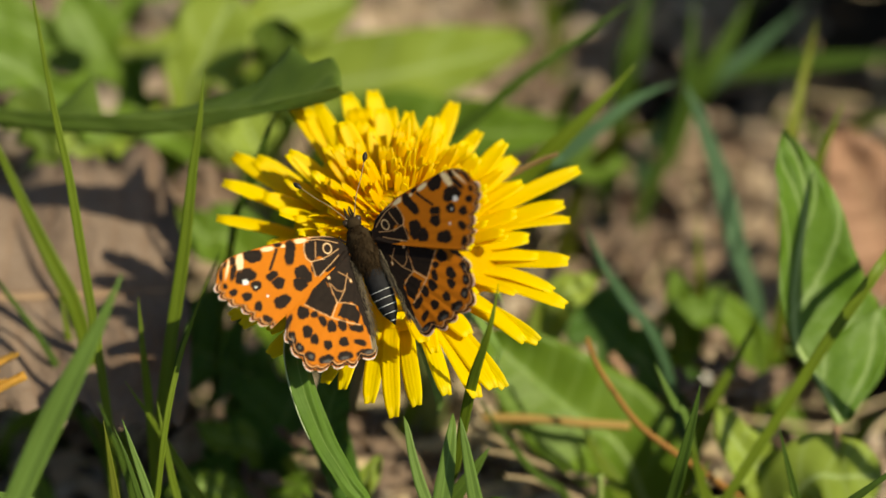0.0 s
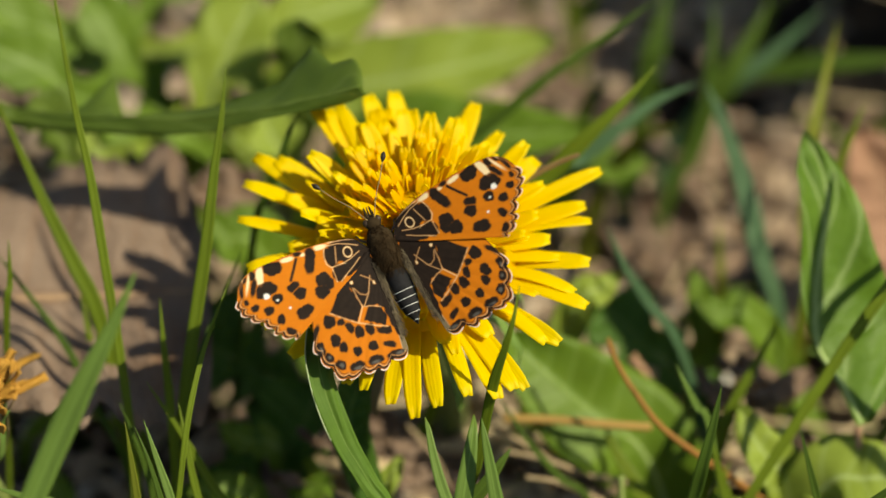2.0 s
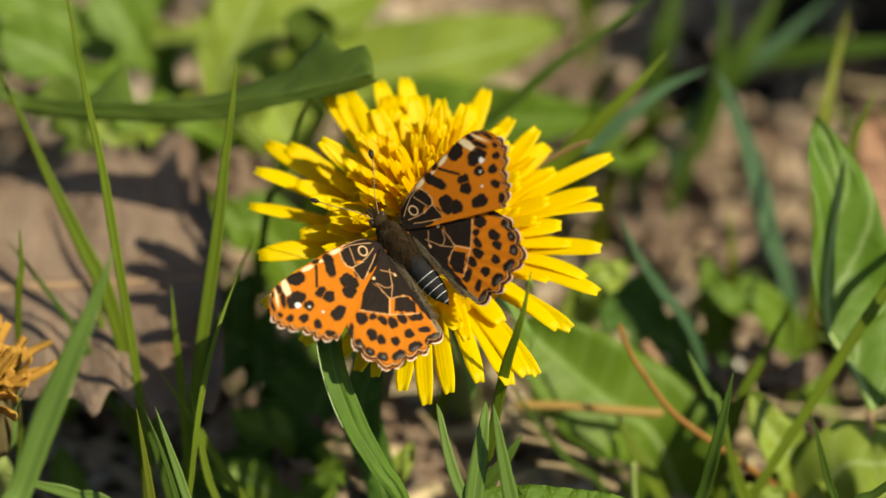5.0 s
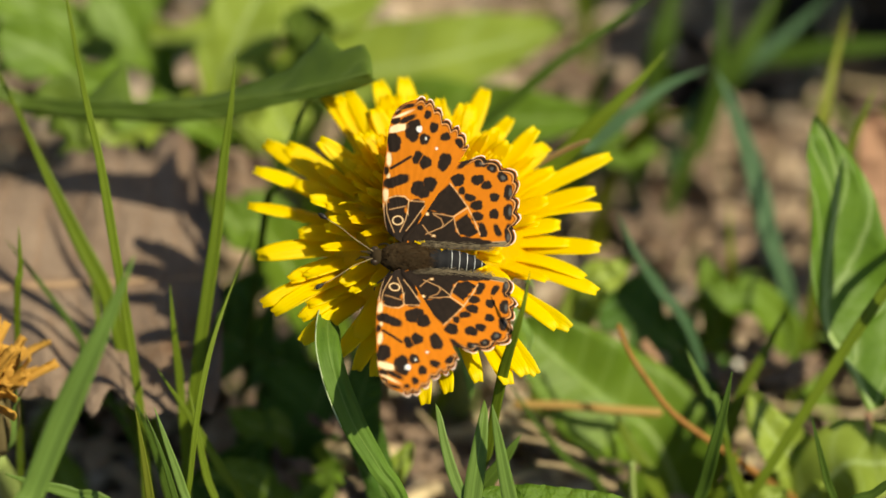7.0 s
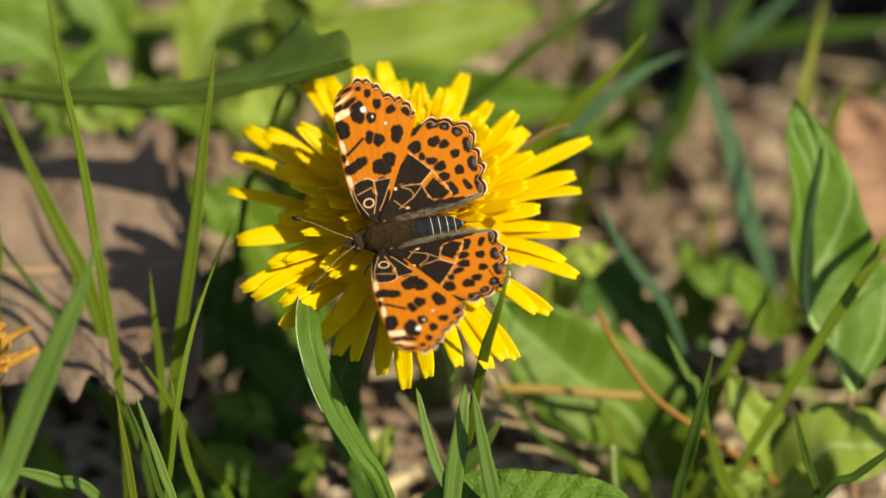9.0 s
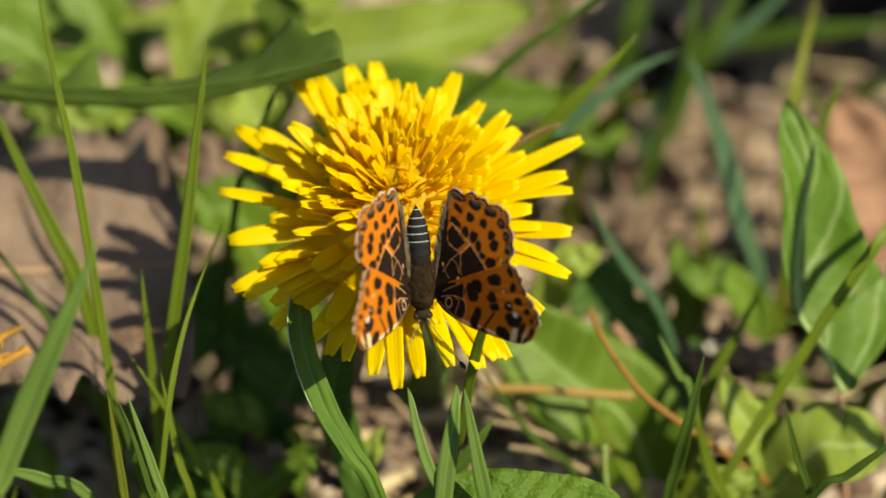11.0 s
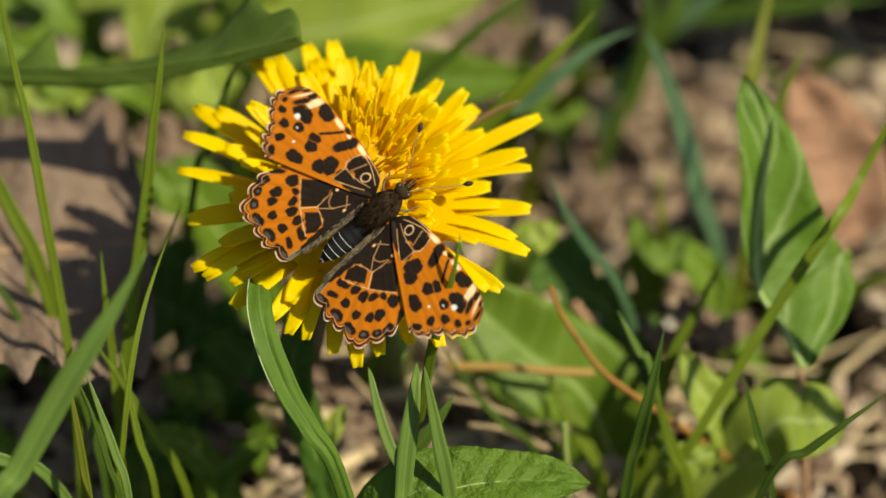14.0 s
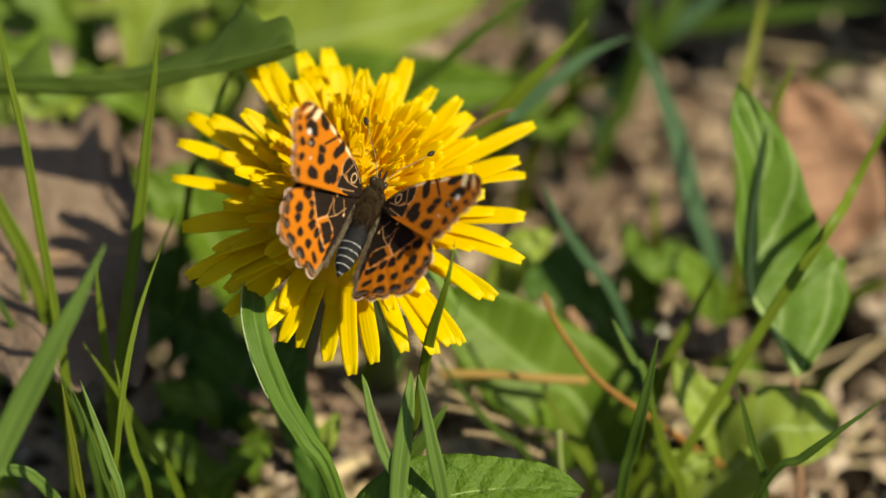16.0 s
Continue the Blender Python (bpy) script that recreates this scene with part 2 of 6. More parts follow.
def make_plain(name, a, b, scale, rough=0.6, bump=0.4, dist=0.0003, spec=0.3):
    m = Mat(name, rough, spec)
    m.colour(m.mix(m.noise(scale, 5), a, b)).bump(m.noise(scale * 2.5, 4), bump, dist)
    return m.m


SOIL = make_soil()
LITTER = make_litter()
PEBBLE = make_plain("pebble", (0.30, 0.24, 0.19), (0.52, 0.45, 0.39), 240, 0.8)
CHALK = make_plain("pale_pebble", (0.62, 0.58, 0.5), (0.78, 0.74, 0.68), 240, 0.8)
TWIG = make_plain("twig", (0.22, 0.14, 0.09), (0.45, 0.33, 0.23), 300, 0.85, 0.8)
WILTED = make_plain("wilted_floret", (0.26, 0.115, 0.02), (0.58, 0.32, 0.05), 500, 0.75, 0.6)
BRACT = make_plain("bract", (0.09, 0.16, 0.03), (0.17, 0.26, 0.06), 300, 0.5)
BRACT_DRY = make_plain("dry_bract", (0.10, 0.085, 0.035), (0.22, 0.16, 0.07), 300, 0.7)
STEM = make_plain("flower_stem", (0.16, 0.24, 0.06), (0.28, 0.30, 0.10), 200, 0.45)
RIB = make_plain("leaf_midrib", (0.22, 0.32, 0.09), (0.34, 0.42, 0.16), 220, 0.5)
PALE_EDGE = make_plain("pale_leaf_edge", (0.30, 0.38, 0.18), (0.44, 0.50, 0.30), 220, 0.5)
RIB_DRY = make_plain("dry_midrib", (0.26, 0.16, 0.09), (0.40, 0.27, 0.17), 220, 0.8)
GRASS_RIB = make_plain("blade_midrib", (0.15, 0.24, 0.05), (0.22, 0.32, 0.08), 220, 0.5)
STEM_RED = make_plain("reddish_stem", (0.30, 0.16, 0.10), (0.38, 0.22, 0.12), 220, 0.5)


# ---------- ground ----------
def make_ground():
    axis = [0.0]
    step = 0.0022
    while axis[-1] < 60:
        axis.append(axis[-1] + step)
        if axis[-1] > 0.13:
            step *= 1.35
    axis = [-a for a in axis[:0:-1]] + axis
    bm = bmesh.new()
    rows = []
    for y in axis:
        row = []
        for x in axis:
            near = math.exp(-(x * x + (y - 0.05) ** 2) / 0.09)
            p = Vector((x, y + 0.05, 0))
            h = 0.0045 * noise.noise(p * 38) + 0.0022 * noise.noise(p * 120) + 0.001 * noise.noise(p * 300)
            row.append(bm.verts.new((x, y + 0.05, near * h - 0.003)))
        rows.append(row)
    for i in range(len(rows) - 1):
        for j in range(len(rows) - 1):
            bm.faces.new((rows[i][j], rows[i][j + 1], rows[i + 1][j + 1], rows[i + 1][j]))
    return tagged(part("ground", bm, SOIL), "bare brown crumbly soil under litter and weeds", "soil", kind="structure")


make_ground()


def scatter(seed, count, maker, spot):
    """count small pieces in one mesh; spot(rng) gives a place, maker(bm, rng, place) builds a piece."""
    rng = random.Random(seed)
    bm = bmesh.new()
    bm.loops.layers.uv.verify()
    for _ in range(count):
        maker(bm, rng, spot(rng))
    return bm


def near_ground(rng):
    """A spot on the soil round the flower; the litter lies in drifts with bare soil between."""
    for _ in range(8):
        x, y = rng.uniform(-0.085, 0.095), rng.uniform(-0.03, 0.15)
        # pieces kept sparse at the far right back, standing in for deep shade
        if noise.noise(Vector((x * 34, y * 34, 4.2))) > -0.28 and (not (x > 0.045 and y > 0.085) or rng.random() < 0.08):
            break
    return (x, y, 0.0)


def chip(bm, rng, p, lo=0.0016, hi=0.0068):
    """A curled flake of dead leaf."""
    size = lo + (hi - lo) * rng.random() ** 2
    a = rng.uniform(0, math.tau)
    d = np.array((math.cos(a), math.sin(a), rng.uniform(-0.4, 0.5)))
    q = np.array(p) + np.array((0, 0, rng.uniform(-0.001, 0.004)))
    n = 5
    pts = np.array([q + d * size * (k / (n - 1) - 0.5) + np.array((0, 0, size * rng.uniform(-0.05, 0.1) + 0.22 * size * math.sin(k * 0.63))) for k in range(n)])
    w = np.array([size * 0.32 * (math.sin(math.pi * (0.12 + 0.76 * k / (n - 1))) ** 0.7) * rng.uniform(0.7, 1.15) for k in range(n)])
    ribbon(pts, w, (rng.uniform(-0.5, 0.5), rng.uniform(-0.6, 0.2), 1), 4, 0.00025, rng.uniform(-0.5, 0.7), bm=bm)


def stone(bm, rng, p):
    """A small rounded pebble in six rings of seven corners."""
    s = 0.0004 + 0.0016 * rng.random() ** 2
    a, b, c, turn = s * rng.uniform(0.8, 1.4), s, s * rng.uniform(0.5, 0.8), rng.uniform(0, 6)
    loops = []
    for i in range(1, 6):
        e = math.pi * i / 6
        loop = []
        for j in range(7):
            f = j * math.tau / 7
            k = rng.uniform(0.85, 1.15)
            x, y = a * k * math.sin(e) * math.cos(f), b * k * math.sin(e) * math.sin(f)
            loop.append(bm.verts.new((p[0] + x * math.cos(turn) - y * math.sin(turn), p[1] + x * math.sin(turn) + y * math.cos(turn), s * 0.3 - 0.001 + c * math.cos(e))))
        loops.append(loop)
    for u, v in zip(loops, loops[1:]):
        for j in range(7):
            bm.faces.new((u[j], v[j], v[(j + 1) % 7], u[(j + 1) % 7]))
    bm.faces.new(loops[0])
    bm.faces.new(loops[-1][::-1])


def sprig(bm, rng, p):
    a = rng.uniform(0, math.tau)
    ln = rng.uniform(0.008, 0.03)
    pts = np.array([np.array(p) + np.array((math.cos(a + 0.25 * k) * ln * k / 4, math.sin(a + 0.25 * k) * ln * k / 4, 0.001 + 0.003 * rng.random())) for k in range(5)])
    r = rng.uniform(0.0003, 0.0008)
    tube(pts, [r, r, r * 0.9, r * 0.8, r * 0.6], 6, bm)


tagged(part("dry_litter", scatter(3, 3800, chip, near_ground), LITTER), "curled flakes of tan dead leaves on the soil", "leaf litter", kind="stuff")
tagged(part("gravel", scatter(4, 700, stone, near_ground), PEBBLE), "small brown and grey pebbles on the soil", "gravel", kind="stuff")


def centre_ground(rng):
    """A spot on the sunlit soil below the flower."""
    return (rng.uniform(-0.012, 0.034), rng.uniform(0.004, 0.036), rng.uniform(0.0, 0.002))


def strand(bm, rng, p):
    """A thin bleached grass stalk lying on the litter."""
    a, bend, ln = rng.uniform(0, math.tau), rng.uniform(-0.5, 0.5), rng.uniform(0.006, 0.024)
    q = np.array(p) + np.array((0, 0, rng.uniform(0.0005, 0.004)))
    pts = [q]
    for k in range(5):
        pts.append(pts[-1] + np.array((math.cos(a), math.sin(a), rng.uniform(-0.12, 0.12))) * ln / 5)
        a += bend * rng.uniform(0.2, 1.0)
    r = rng.uniform(0.00012, 0.00042)
    tube(np.array(pts), [r, r, r * 0.95, r * 0.85, r * 0.7, r * 0.4], 5, bm)


def stout(bm, rng, p):
    """A stout bleached stalk or strip of bark."""
    a, ln, r = rng.uniform(-0.5, 0.5) + rng.choice((0, math.pi)), rng.uniform(0.008, 0.02), rng.uniform(0.0004, 0.0009)
    q = np.array(p) + np.array((0, 0, rng.uniform(0.002, 0.007)))
    pts = [q]
    for k in range(6):
        pts.append(pts[-1] + np.array((math.cos(a), math.sin(a), rng.uniform(-0.15, 0.12))) * ln / 6)
        a += rng.uniform(-0.1, 0.4)
    tube(np.array(pts), np.array([0.8, 1, 1.1, 1, 0.95, 0.8, 0.5]) * r, 7, bm)


OLD_STRAW = make_plain("old_straw", (0.22, 0.16, 0.085), (0.42, 0.32, 0.20), 300, 0.8, 0.7)
BLEACHED = make_plain("bleached_straw", (0.42, 0.30, 0.16), (0.70, 0.57, 0.37), 240, 0.75, 0.5)
tagged(part("straw_litter", scatter(7, 420, strand, near_ground), BLEACHED), "thin bleached grass stalks lying on the litter", "dry grass", kind="stuff")
tagged(part("straw_litter", scatter(8, 420, strand, centre_ground), BLEACHED), "thin bleached grass stalks lying below the flower", "dry grass", kind="stuff")
tagged(part("dry_litter", scatter(9, 800, chip, centre_ground), LITTER), "curled flakes of tan dead leaves below the flower", "leaf litter", kind="stuff")
tagged(part("straw_litter", scatter(12, 46, stout, centre_ground), BLEACHED), "stout bleached stalks lying below the flower", "dry grass", kind="stuff")
tagged(part("twig_litter", scatter(5, 90, sprig, near_ground), TWIG), "thin dry twigs and stalks on the soil", "twigs", kind="stuff")


# ---------- grass ----------
def blade(pts, width, mat, label, fold=0.35, twist=0.25, face=(0.15, -0.75, 0.6), name="grass_blade", group="grass blades"):
    """A tapering grass blade from its foot to its tip."""
    n = 26
    p = spline(pts, n)
    s = np.linspace(0, 1, n)
    w = width / 2 * np.minimum(1, 0.75 + 0.5 * s) * np.clip((1 - s) / 0.45, 0.02, 1) ** 0.75
    foot = Vector(p[0])
    ob = part(name, ribbon(p - p[0], w, face, 5, 0.00018, fold, twist=twist), mat)
    ob.location = foot
    if width > 0.0006:
        part("midrib", tube(p[:-2] - p[0], np.linspace(0.00011, 0.00004, n - 2) * (width / 0.002) ** 0.5, 5), GRASS_RIB, ob)
    return tagged(ob, label, "grass", group)


blade(((-0.0329, -0.0115, -0.0010), (-0.0329, -0.0103, 0.0163), (-0.0329, -0.0084, 0.0279), (-0.0338, -0.0051, 0.0379), (-0.0356, 0.0002, 0.0502), (-0.0369, 0.0044, 0.0583), (-0.0384, 0.0081, 0.0642), (-0.0401, 0.0135, 0.0720), (-0.0412, 0.0173, 0.0766)), 0.0011, GRASS, "long fresh green grass blade")
blade(((-0.0295, -0.0123, -0.0010), (-0.0288, -0.0103, 0.0163), (-0.0273, -0.0063, 0.0303), (-0.0259, -0.0034, 0.0398), (-0.0242, 0.0009, 0.0495), (-0.0231, 0.0051, 0.0576), (-0.0222, 0.0084, 0.0630), (-0.0217, 0.0121, 0.0674)), 0.0015, GRASS, "upright green grass blade with a fine tip")
blade(((-0.0297, -0.0083, -0.0010), (-0.0282, -0.0054, 0.0206), (-0.0264, -0.0015, 0.0312), (-0.0248, 0.0003, 0.0365), (-0.0224, 0.0026, 0.0422), (-0.0201, 0.0053, 0.0470)), 0.0008, GRASS_DEEP, "thin dark green grass blade")
blade(((-0.0279, -0.0113, -0.0010), (-0.0282, -0.0086, 0.0245), (-0.0285, -0.0061, 0.0336), (-0.0290, -0.0042, 0.0405), (-0.0294, -0.0015, 0.0451)), 0.0010, GRASS, "short upright green grass blade")
blade(((-0.0170, -0.0156, -0.0010), (-0.0206, -0.0145, 0.0207), (-0.0239, -0.0134, 0.0281), (-0.0269, -0.0115, 0.0335), (-0.0307, -0.0092, 0.0392)), 0.0011, GRASS, "green grass blade leaning over")
near_blade = blade(((-0.0509, -0.0476, -0.0010), (-0.0445, -0.0408, 0.0415), (-0.0419, -0.0381, 0.0478), (-0.0388, -0.0347, 0.0546), (-0.0356, -0.0319, 0.0611), (-0.0331, -0.0293, 0.0657), (-0.0308, -0.0264, 0.0705)), 0.0029, GRASS_PALE, "broad pale grass blade near the ground edge, swaying")
blade(((-0.0325, -0.0033, -0.0010), (-0.0340, -0.0006, 0.0216), (-0.0356, 0.0024, 0.0313), (-0.0375, 0.0048, 0.0387), (-0.0397, 0.0070, 0.0428), (-0.0428, 0.0104, 0.0484), (-0.0459, 0.0141, 0.0542), (-0.0505, 0.0190, 0.0631)), 0.0019, GRASS, "broad curved green grass blade")
blade(((-0.0312, -0.0042, -0.0010), (-0.0343, -0.0023, 0.0196), (-0.0370, -0.0007, 0.0261), (-0.0407, 0.0029, 0.0334), (-0.0464, 0.0073, 0.0401), (-0.0490, 0.0094, 0.0426)), 0.0009, GRASS_DEEP, "thin dark green grass blade")
blade(((-0.0288, -0.0151, -0.0010), (-0.0297, -0.0139, 0.0198), (-0.0303, -0.0132, 0.0253), (-0.0318, -0.0118, 0.0315), (-0.0339, -0.0099, 0.0369)), 0.0009, GRASS_DEEP, "narrow grass blade with a sharp tip")
blade(((-0.0285, -0.0066, -0.0010), (-0.0299, -0.0053, 0.0160), (-0.0312, -0.0041, 0.0221), (-0.0326, -0.0022, 0.0274), (-0.0341, 0.0005, 0.0321)), 0.0010, GRASS, "grass blade behind others")
blade(((-0.0321, -0.0026, -0.0010), (-0.0339, -0.0001, 0.0175), (-0.0359, 0.0028, 0.0256), (-0.0383, 0.0056, 0.0320), (-0.0397, 0.0096, 0.0398)), 0.0013, GRASS, "fresh green grass blade")
blade(((-0.0233, -0.0211, -0.0010), (-0.0345, -0.0202, 0.0263), (-0.0400, -0.0198, 0.0299), (-0.0437, -0.0198, 0.0314), (-0.0474, -0.0198, 0.0330)), 0.0015, GRASS_PALE, "pale grass blade lying low")
blade(((-0.0464, -0.0165, -0.0010), (-0.0454, -0.0153, 0.0167), (-0.0449, -0.0146, 0.0205), (-0.0440, -0.0144, 0.0239)), 0.0012, GRASS, "short green grass blade stub")
blade(((-0.0301, -0.0135, -0.0010), (-0.0288, -0.0125, 0.0184), (-0.0278, -0.0117, 0.0239), (-0.0277, -0.0103, 0.0287)), 0.0010, GRASS, "yellowish grass blade foot")
blade(((0.0035, -0.0165, -0.0010), (0.0053, -0.0170, 0.0269), (0.0065, -0.0174, 0.0342), (0.0074, -0.0178, 0.0414), (0.0084, -0.0185, 0.0483), (0.0094, -0.0188, 0.0526), (0.0103, -0.0183, 0.0563), (0.0110, -0.0166, 0.0598)), 0.0012, GRASS, "slim grass stem standing before the dandelion", fold=0.2)
blade(((0.0244, -0.0031, -0.0010), (0.0198, -0.0034, 0.0152), (0.0161, -0.0036, 0.0195), (0.0122, -0.0022, 0.0243), (0.0086, 0.0006, 0.0291)), 0.0009, GRASS_DEEP, "thin arching grass blade")
blade(((-0.0030, 0.0131, -0.0010), (0.0084, 0.0168, 0.0389), (0.0143, 0.0188, 0.0458), (0.0189, 0.0202, 0.0506), (0.0228, 0.0219, 0.0541), (0.0273, 0.0250, 0.0578)), 0.0021, GRASS, "grass blade slanting up behind the dandelion")
blade(((0.0026, 0.0299, -0.0010), (0.0147, 0.0321, 0.0337), (0.0194, 0.0330, 0.0378), (0.0235, 0.0344, 0.0410), (0.0283, 0.0367, 0.0437), (0.0330, 0.0380, 0.0452)), 0.0019, GRASS_BLUE, "bluish grass blade out of focus")
blade(((-0.0121, 0.0289, -0.0010), (-0.0010, 0.0309, 0.0339), (0.0069, 0.0324, 0.0418), (0.0146, 0.0343, 0.0486), (0.0227, 0.0373, 0.0536), (0.0281, 0.0398, 0.0567)), 0.0013, GRASS_DEEP, "dark slanting grass stem")
blade(((0.0455, 0.0228, -0.0010), (0.0431, 0.0261, 0.0189), (0.0409, 0.0290, 0.0254), (0.0391, 0.0344, 0.0317), (0.0364, 0.0397, 0.0380), (0.0344, 0.0426, 0.0414)), 0.0026, GRASS_BLUE, "bluish grass blade out of focus")
blade(((0.0371, 0.0071, -0.0010), (0.0312, 0.0111, 0.0244), (0.0267, 0.0141, 0.0311), (0.0240, 0.0160, 0.0348), (0.0217, 0.0192, 0.0386)), 0.0013, GRASS_BLUE, "slender bluish grass blade")
blade(((0.0383, -0.0082, -0.0010), (0.0333, -0.0064, 0.0286), (0.0316, -0.0058, 0.0324), (0.0302, -0.0048, 0.0350), (0.0291, -0.0034, 0.0368)), 0.0009, GRASS_PALE, "thin whitish grass tip")
blade(((0.0279, -0.0197, -0.0010), (0.0297, -0.0185, 0.0236), (0.0307, -0.0177, 0.0291), (0.0316, -0.0175, 0.0341), (0.0328, -0.0157, 0.0392), (0.0336, -0.0139, 0.0429)), 0.0016, GRASS_DEEP, "upright grass blade with folded edges", fold=0.6)
blade(((0.0484, -0.0203, -0.0010), (0.0461, -0.0185, 0.0236), (0.0446, -0.0174, 0.0295), (0.0435, -0.0164, 0.0338), (0.0426, -0.0148, 0.0372)), 0.0009, GRASS_DEEP, "narrow dark grass blade", fold=0.6)
blade(((0.0368, -0.0217, -0.0010), (0.0454, -0.0218, 0.0274), (0.0496, -0.0219, 0.0320), (0.0536, -0.0214, 0.0356), (0.0587, -0.0198, 0.0390)), 0.0010, GRASS_DEEP, "dark grass blade slanting low")
blade(((0.0325, -0.0099, -0.0010), (0.0351, -0.0091, 0.0146), (0.0376, -0.0083, 0.0201), (0.0426, -0.0052, 0.0283), (0.0470, -0.0021, 0.0351), (0.0507, 0.0001, 0.0408), (0.0550, 0.0033, 0.0461), (0.0570, 0.0089, 0.0447), (0.0606, 0.0123, 0.0511), (0.0646, 0.0172, 0.0579), (0.0679, 0.0219, 0.0632)), 0.0014, GRASS, "long green grass blade crossing a broad leaf")
blade(((0.0317, -0.0017, -0.0010), (0.0324, -0.0010, 0.0087), (0.0339, 0.0004, 0.0165), (0.0362, 0.0029, 0.0241), (0.0393, 0.0060, 0.0292), (0.0420, 0.0094, 0.0332)), 0.0016, GRASS, "green grass blade out of focus")
blade(((0.0467, 0.0322, -0.0010), (0.0467, 0.0282, 0.0224), (0.0462, 0.0312, 0.0307), (0.0466, 0.0343, 0.0378), (0.0479, 0.0388, 0.0420), (0.0491, 0.0430, 0.0444), (0.0504, 0.0476, 0.0473)), 0.0016, GRASS_OLIVE, "olive grass stalk behind a broad leaf")
blade(((0.0431, 0.0211, -0.0010), (0.0475, 0.0248, 0.0359), (0.0496, 0.0266, 0.0426), (0.0511, 0.0282, 0.0461), (0.0524, 0.0302, 0.0483)), 0.0009, GRASS, "thin green grass blade")
blade(((0.0294, -0.0048, -0.0010), (0.0279, -0.0033, 0.0091), (0.0255, -0.0009, 0.0150), (0.0229, 0.0020, 0.0183), (0.0213, 0.0043, 0.0211)), 0.0017, GRASS, "broad yellow-green grass blade")
blade(((0.0396, -0.0117, -0.0010), (0.0373, -0.0105, 0.0160), (0.0359, -0.0099, 0.0198), (0.0345, -0.0088, 0.0242), (0.0333, -0.0073, 0.0290)), 0.0015, GRASS, "green grass blade in a tuft")
blade(((0.0309, -0.0080, -0.0010), (0.0326, -0.0072, 0.0137), (0.0343, -0.0064, 0.0193), (0.0358, -0.0046, 0.0229)), 0.0013, GRASS, "green grass blade in a tuft")
blade(((-0.0246, 0.0155, -0.0010), (-0.0196, 0.0152, 0.0401), (-0.0178, 0.0151, 0.0461), (-0.0160, 0.0159, 0.0517), (-0.0150, 0.0170, 0.0546), (-0.0136, 0.0187, 0.0565)), 0.0010, GRASS_DEEP, "thin grass blade behind the flower")
blade(((0.0370, 0.0264, -0.0010), (0.0365, 0.0289, 0.0192), (0.0362, 0.0306, 0.0241), (0.0361, 0.0337, 0.0278)), 0.0010, GRASS_OLIVE, "thin olive grass stem")
blade(((0.0305, 0.0737, -0.0010), (0.0391, 0.0724, 0.0178), (0.0484, 0.0710, 0.0223), (0.0570, 0.0699, 0.0241), (0.0680, 0.0704, 0.0247)), 0.0029, GRASS_DEEP, "broad dark grass blade far back")
blade(((0.0319, 0.0629, -0.0010), (0.0351, 0.0639, 0.0170), (0.0385, 0.0650, 0.0245), (0.0414, 0.0675, 0.0289), (0.0443, 0.0712, 0.0333)), 0.0029, GRASS_DEEP, "broad green grass blade far back")
blade(((0.0266, 0.0666, -0.0010), (0.0286, 0.0698, 0.0209), (0.0300, 0.0720, 0.0265), (0.0315, 0.0762, 0.0315)), 0.0032, GRASS_DEEP, "broad green grass blade far back")
blade(((0.0285, 0.0624, -0.0010), (0.0322, 0.0641, 0.0141), (0.0376, 0.0664, 0.0215), (0.0444, 0.0681, 0.0266), (0.0509, 0.0710, 0.0316)), 0.0026, GRASS_BLUE, "bluish green grass blade far back")
blade(((0.0286, 0.0536, -0.0010), (0.0312, 0.0556, 0.0135), (0.0354, 0.0589, 0.0219), (0.0364, 0.0621, 0.0303), (0.0368, 0.0672, 0.0363)), 0.0021, GRASS_DEEP, "green grass blade far back")
blade(((-0.0489, -0.0052, -0.0010), (-0.0471, -0.0012, 0.0393), (-0.0464, 0.0004, 0.0459), (-0.0465, 0.0028, 0.0502)), 0.0008, GRASS, "thin upright green grass blade")
# blade added out of view, so its shadow stripes the plantain leaf
blade(((0.0677, -0.0124, -0.0010), (0.0657, -0.0084, 0.0596), (0.0663, -0.0058, 0.0626), (0.0666, -0.0016, 0.0676), (0.0675, 0.0025, 0.0727), (0.0685, 0.0055, 0.0763)), 0.0024, GRASS, "unseen grass blade added to cast a stripe on the plantain leaf")
blade(((0.0103, -0.0313, -0.0010), (0.0103, -0.0293, 0.0239), (0.0094, -0.0281, 0.0330), (0.0084, -0.0261, 0.0381), (0.0075, -0.0234, 0.0424), (0.0069, -0.0212, 0.0447)), 0.0017, GRASS_PALE, "broad pale green grass blade in a tuft")
blade(((0.0043, -0.0310, -0.0010), (0.0043, -0.0290, 0.0271), (0.0045, -0.0273, 0.0324), (0.0049, -0.0252, 0.0360), (0.0056, -0.0224, 0.0398), (0.0060, -0.0203, 0.0420), (0.0061, -0.0184, 0.0427)), 0.0021, GRASS_PALE, "pale folded grass sheath in a tuft")
blade(((0.0078, -0.0304, -0.0010), (0.0078, -0.0284, 0.0248), (0.0056, -0.0271, 0.0318), (0.0031, -0.0251, 0.0362), (0.0018, -0.0226, 0.0396), (0.0011, -0.0203, 0.0421), (0.0007, -0.0190, 0.0428)), 0.0013, GRASS_PALE, "curved pale green grass blade in a tuft")
blade(((0.0041, -0.0240, -0.0010), (0.0041, -0.0220, 0.0256), (0.0051, -0.0206, 0.0300), (0.0074, -0.0192, 0.0329), (0.0091, -0.0180, 0.0350), (0.0102, -0.0169, 0.0362)), 0.0017, GRASS_DEEP, "short dark grass blade in a tuft")
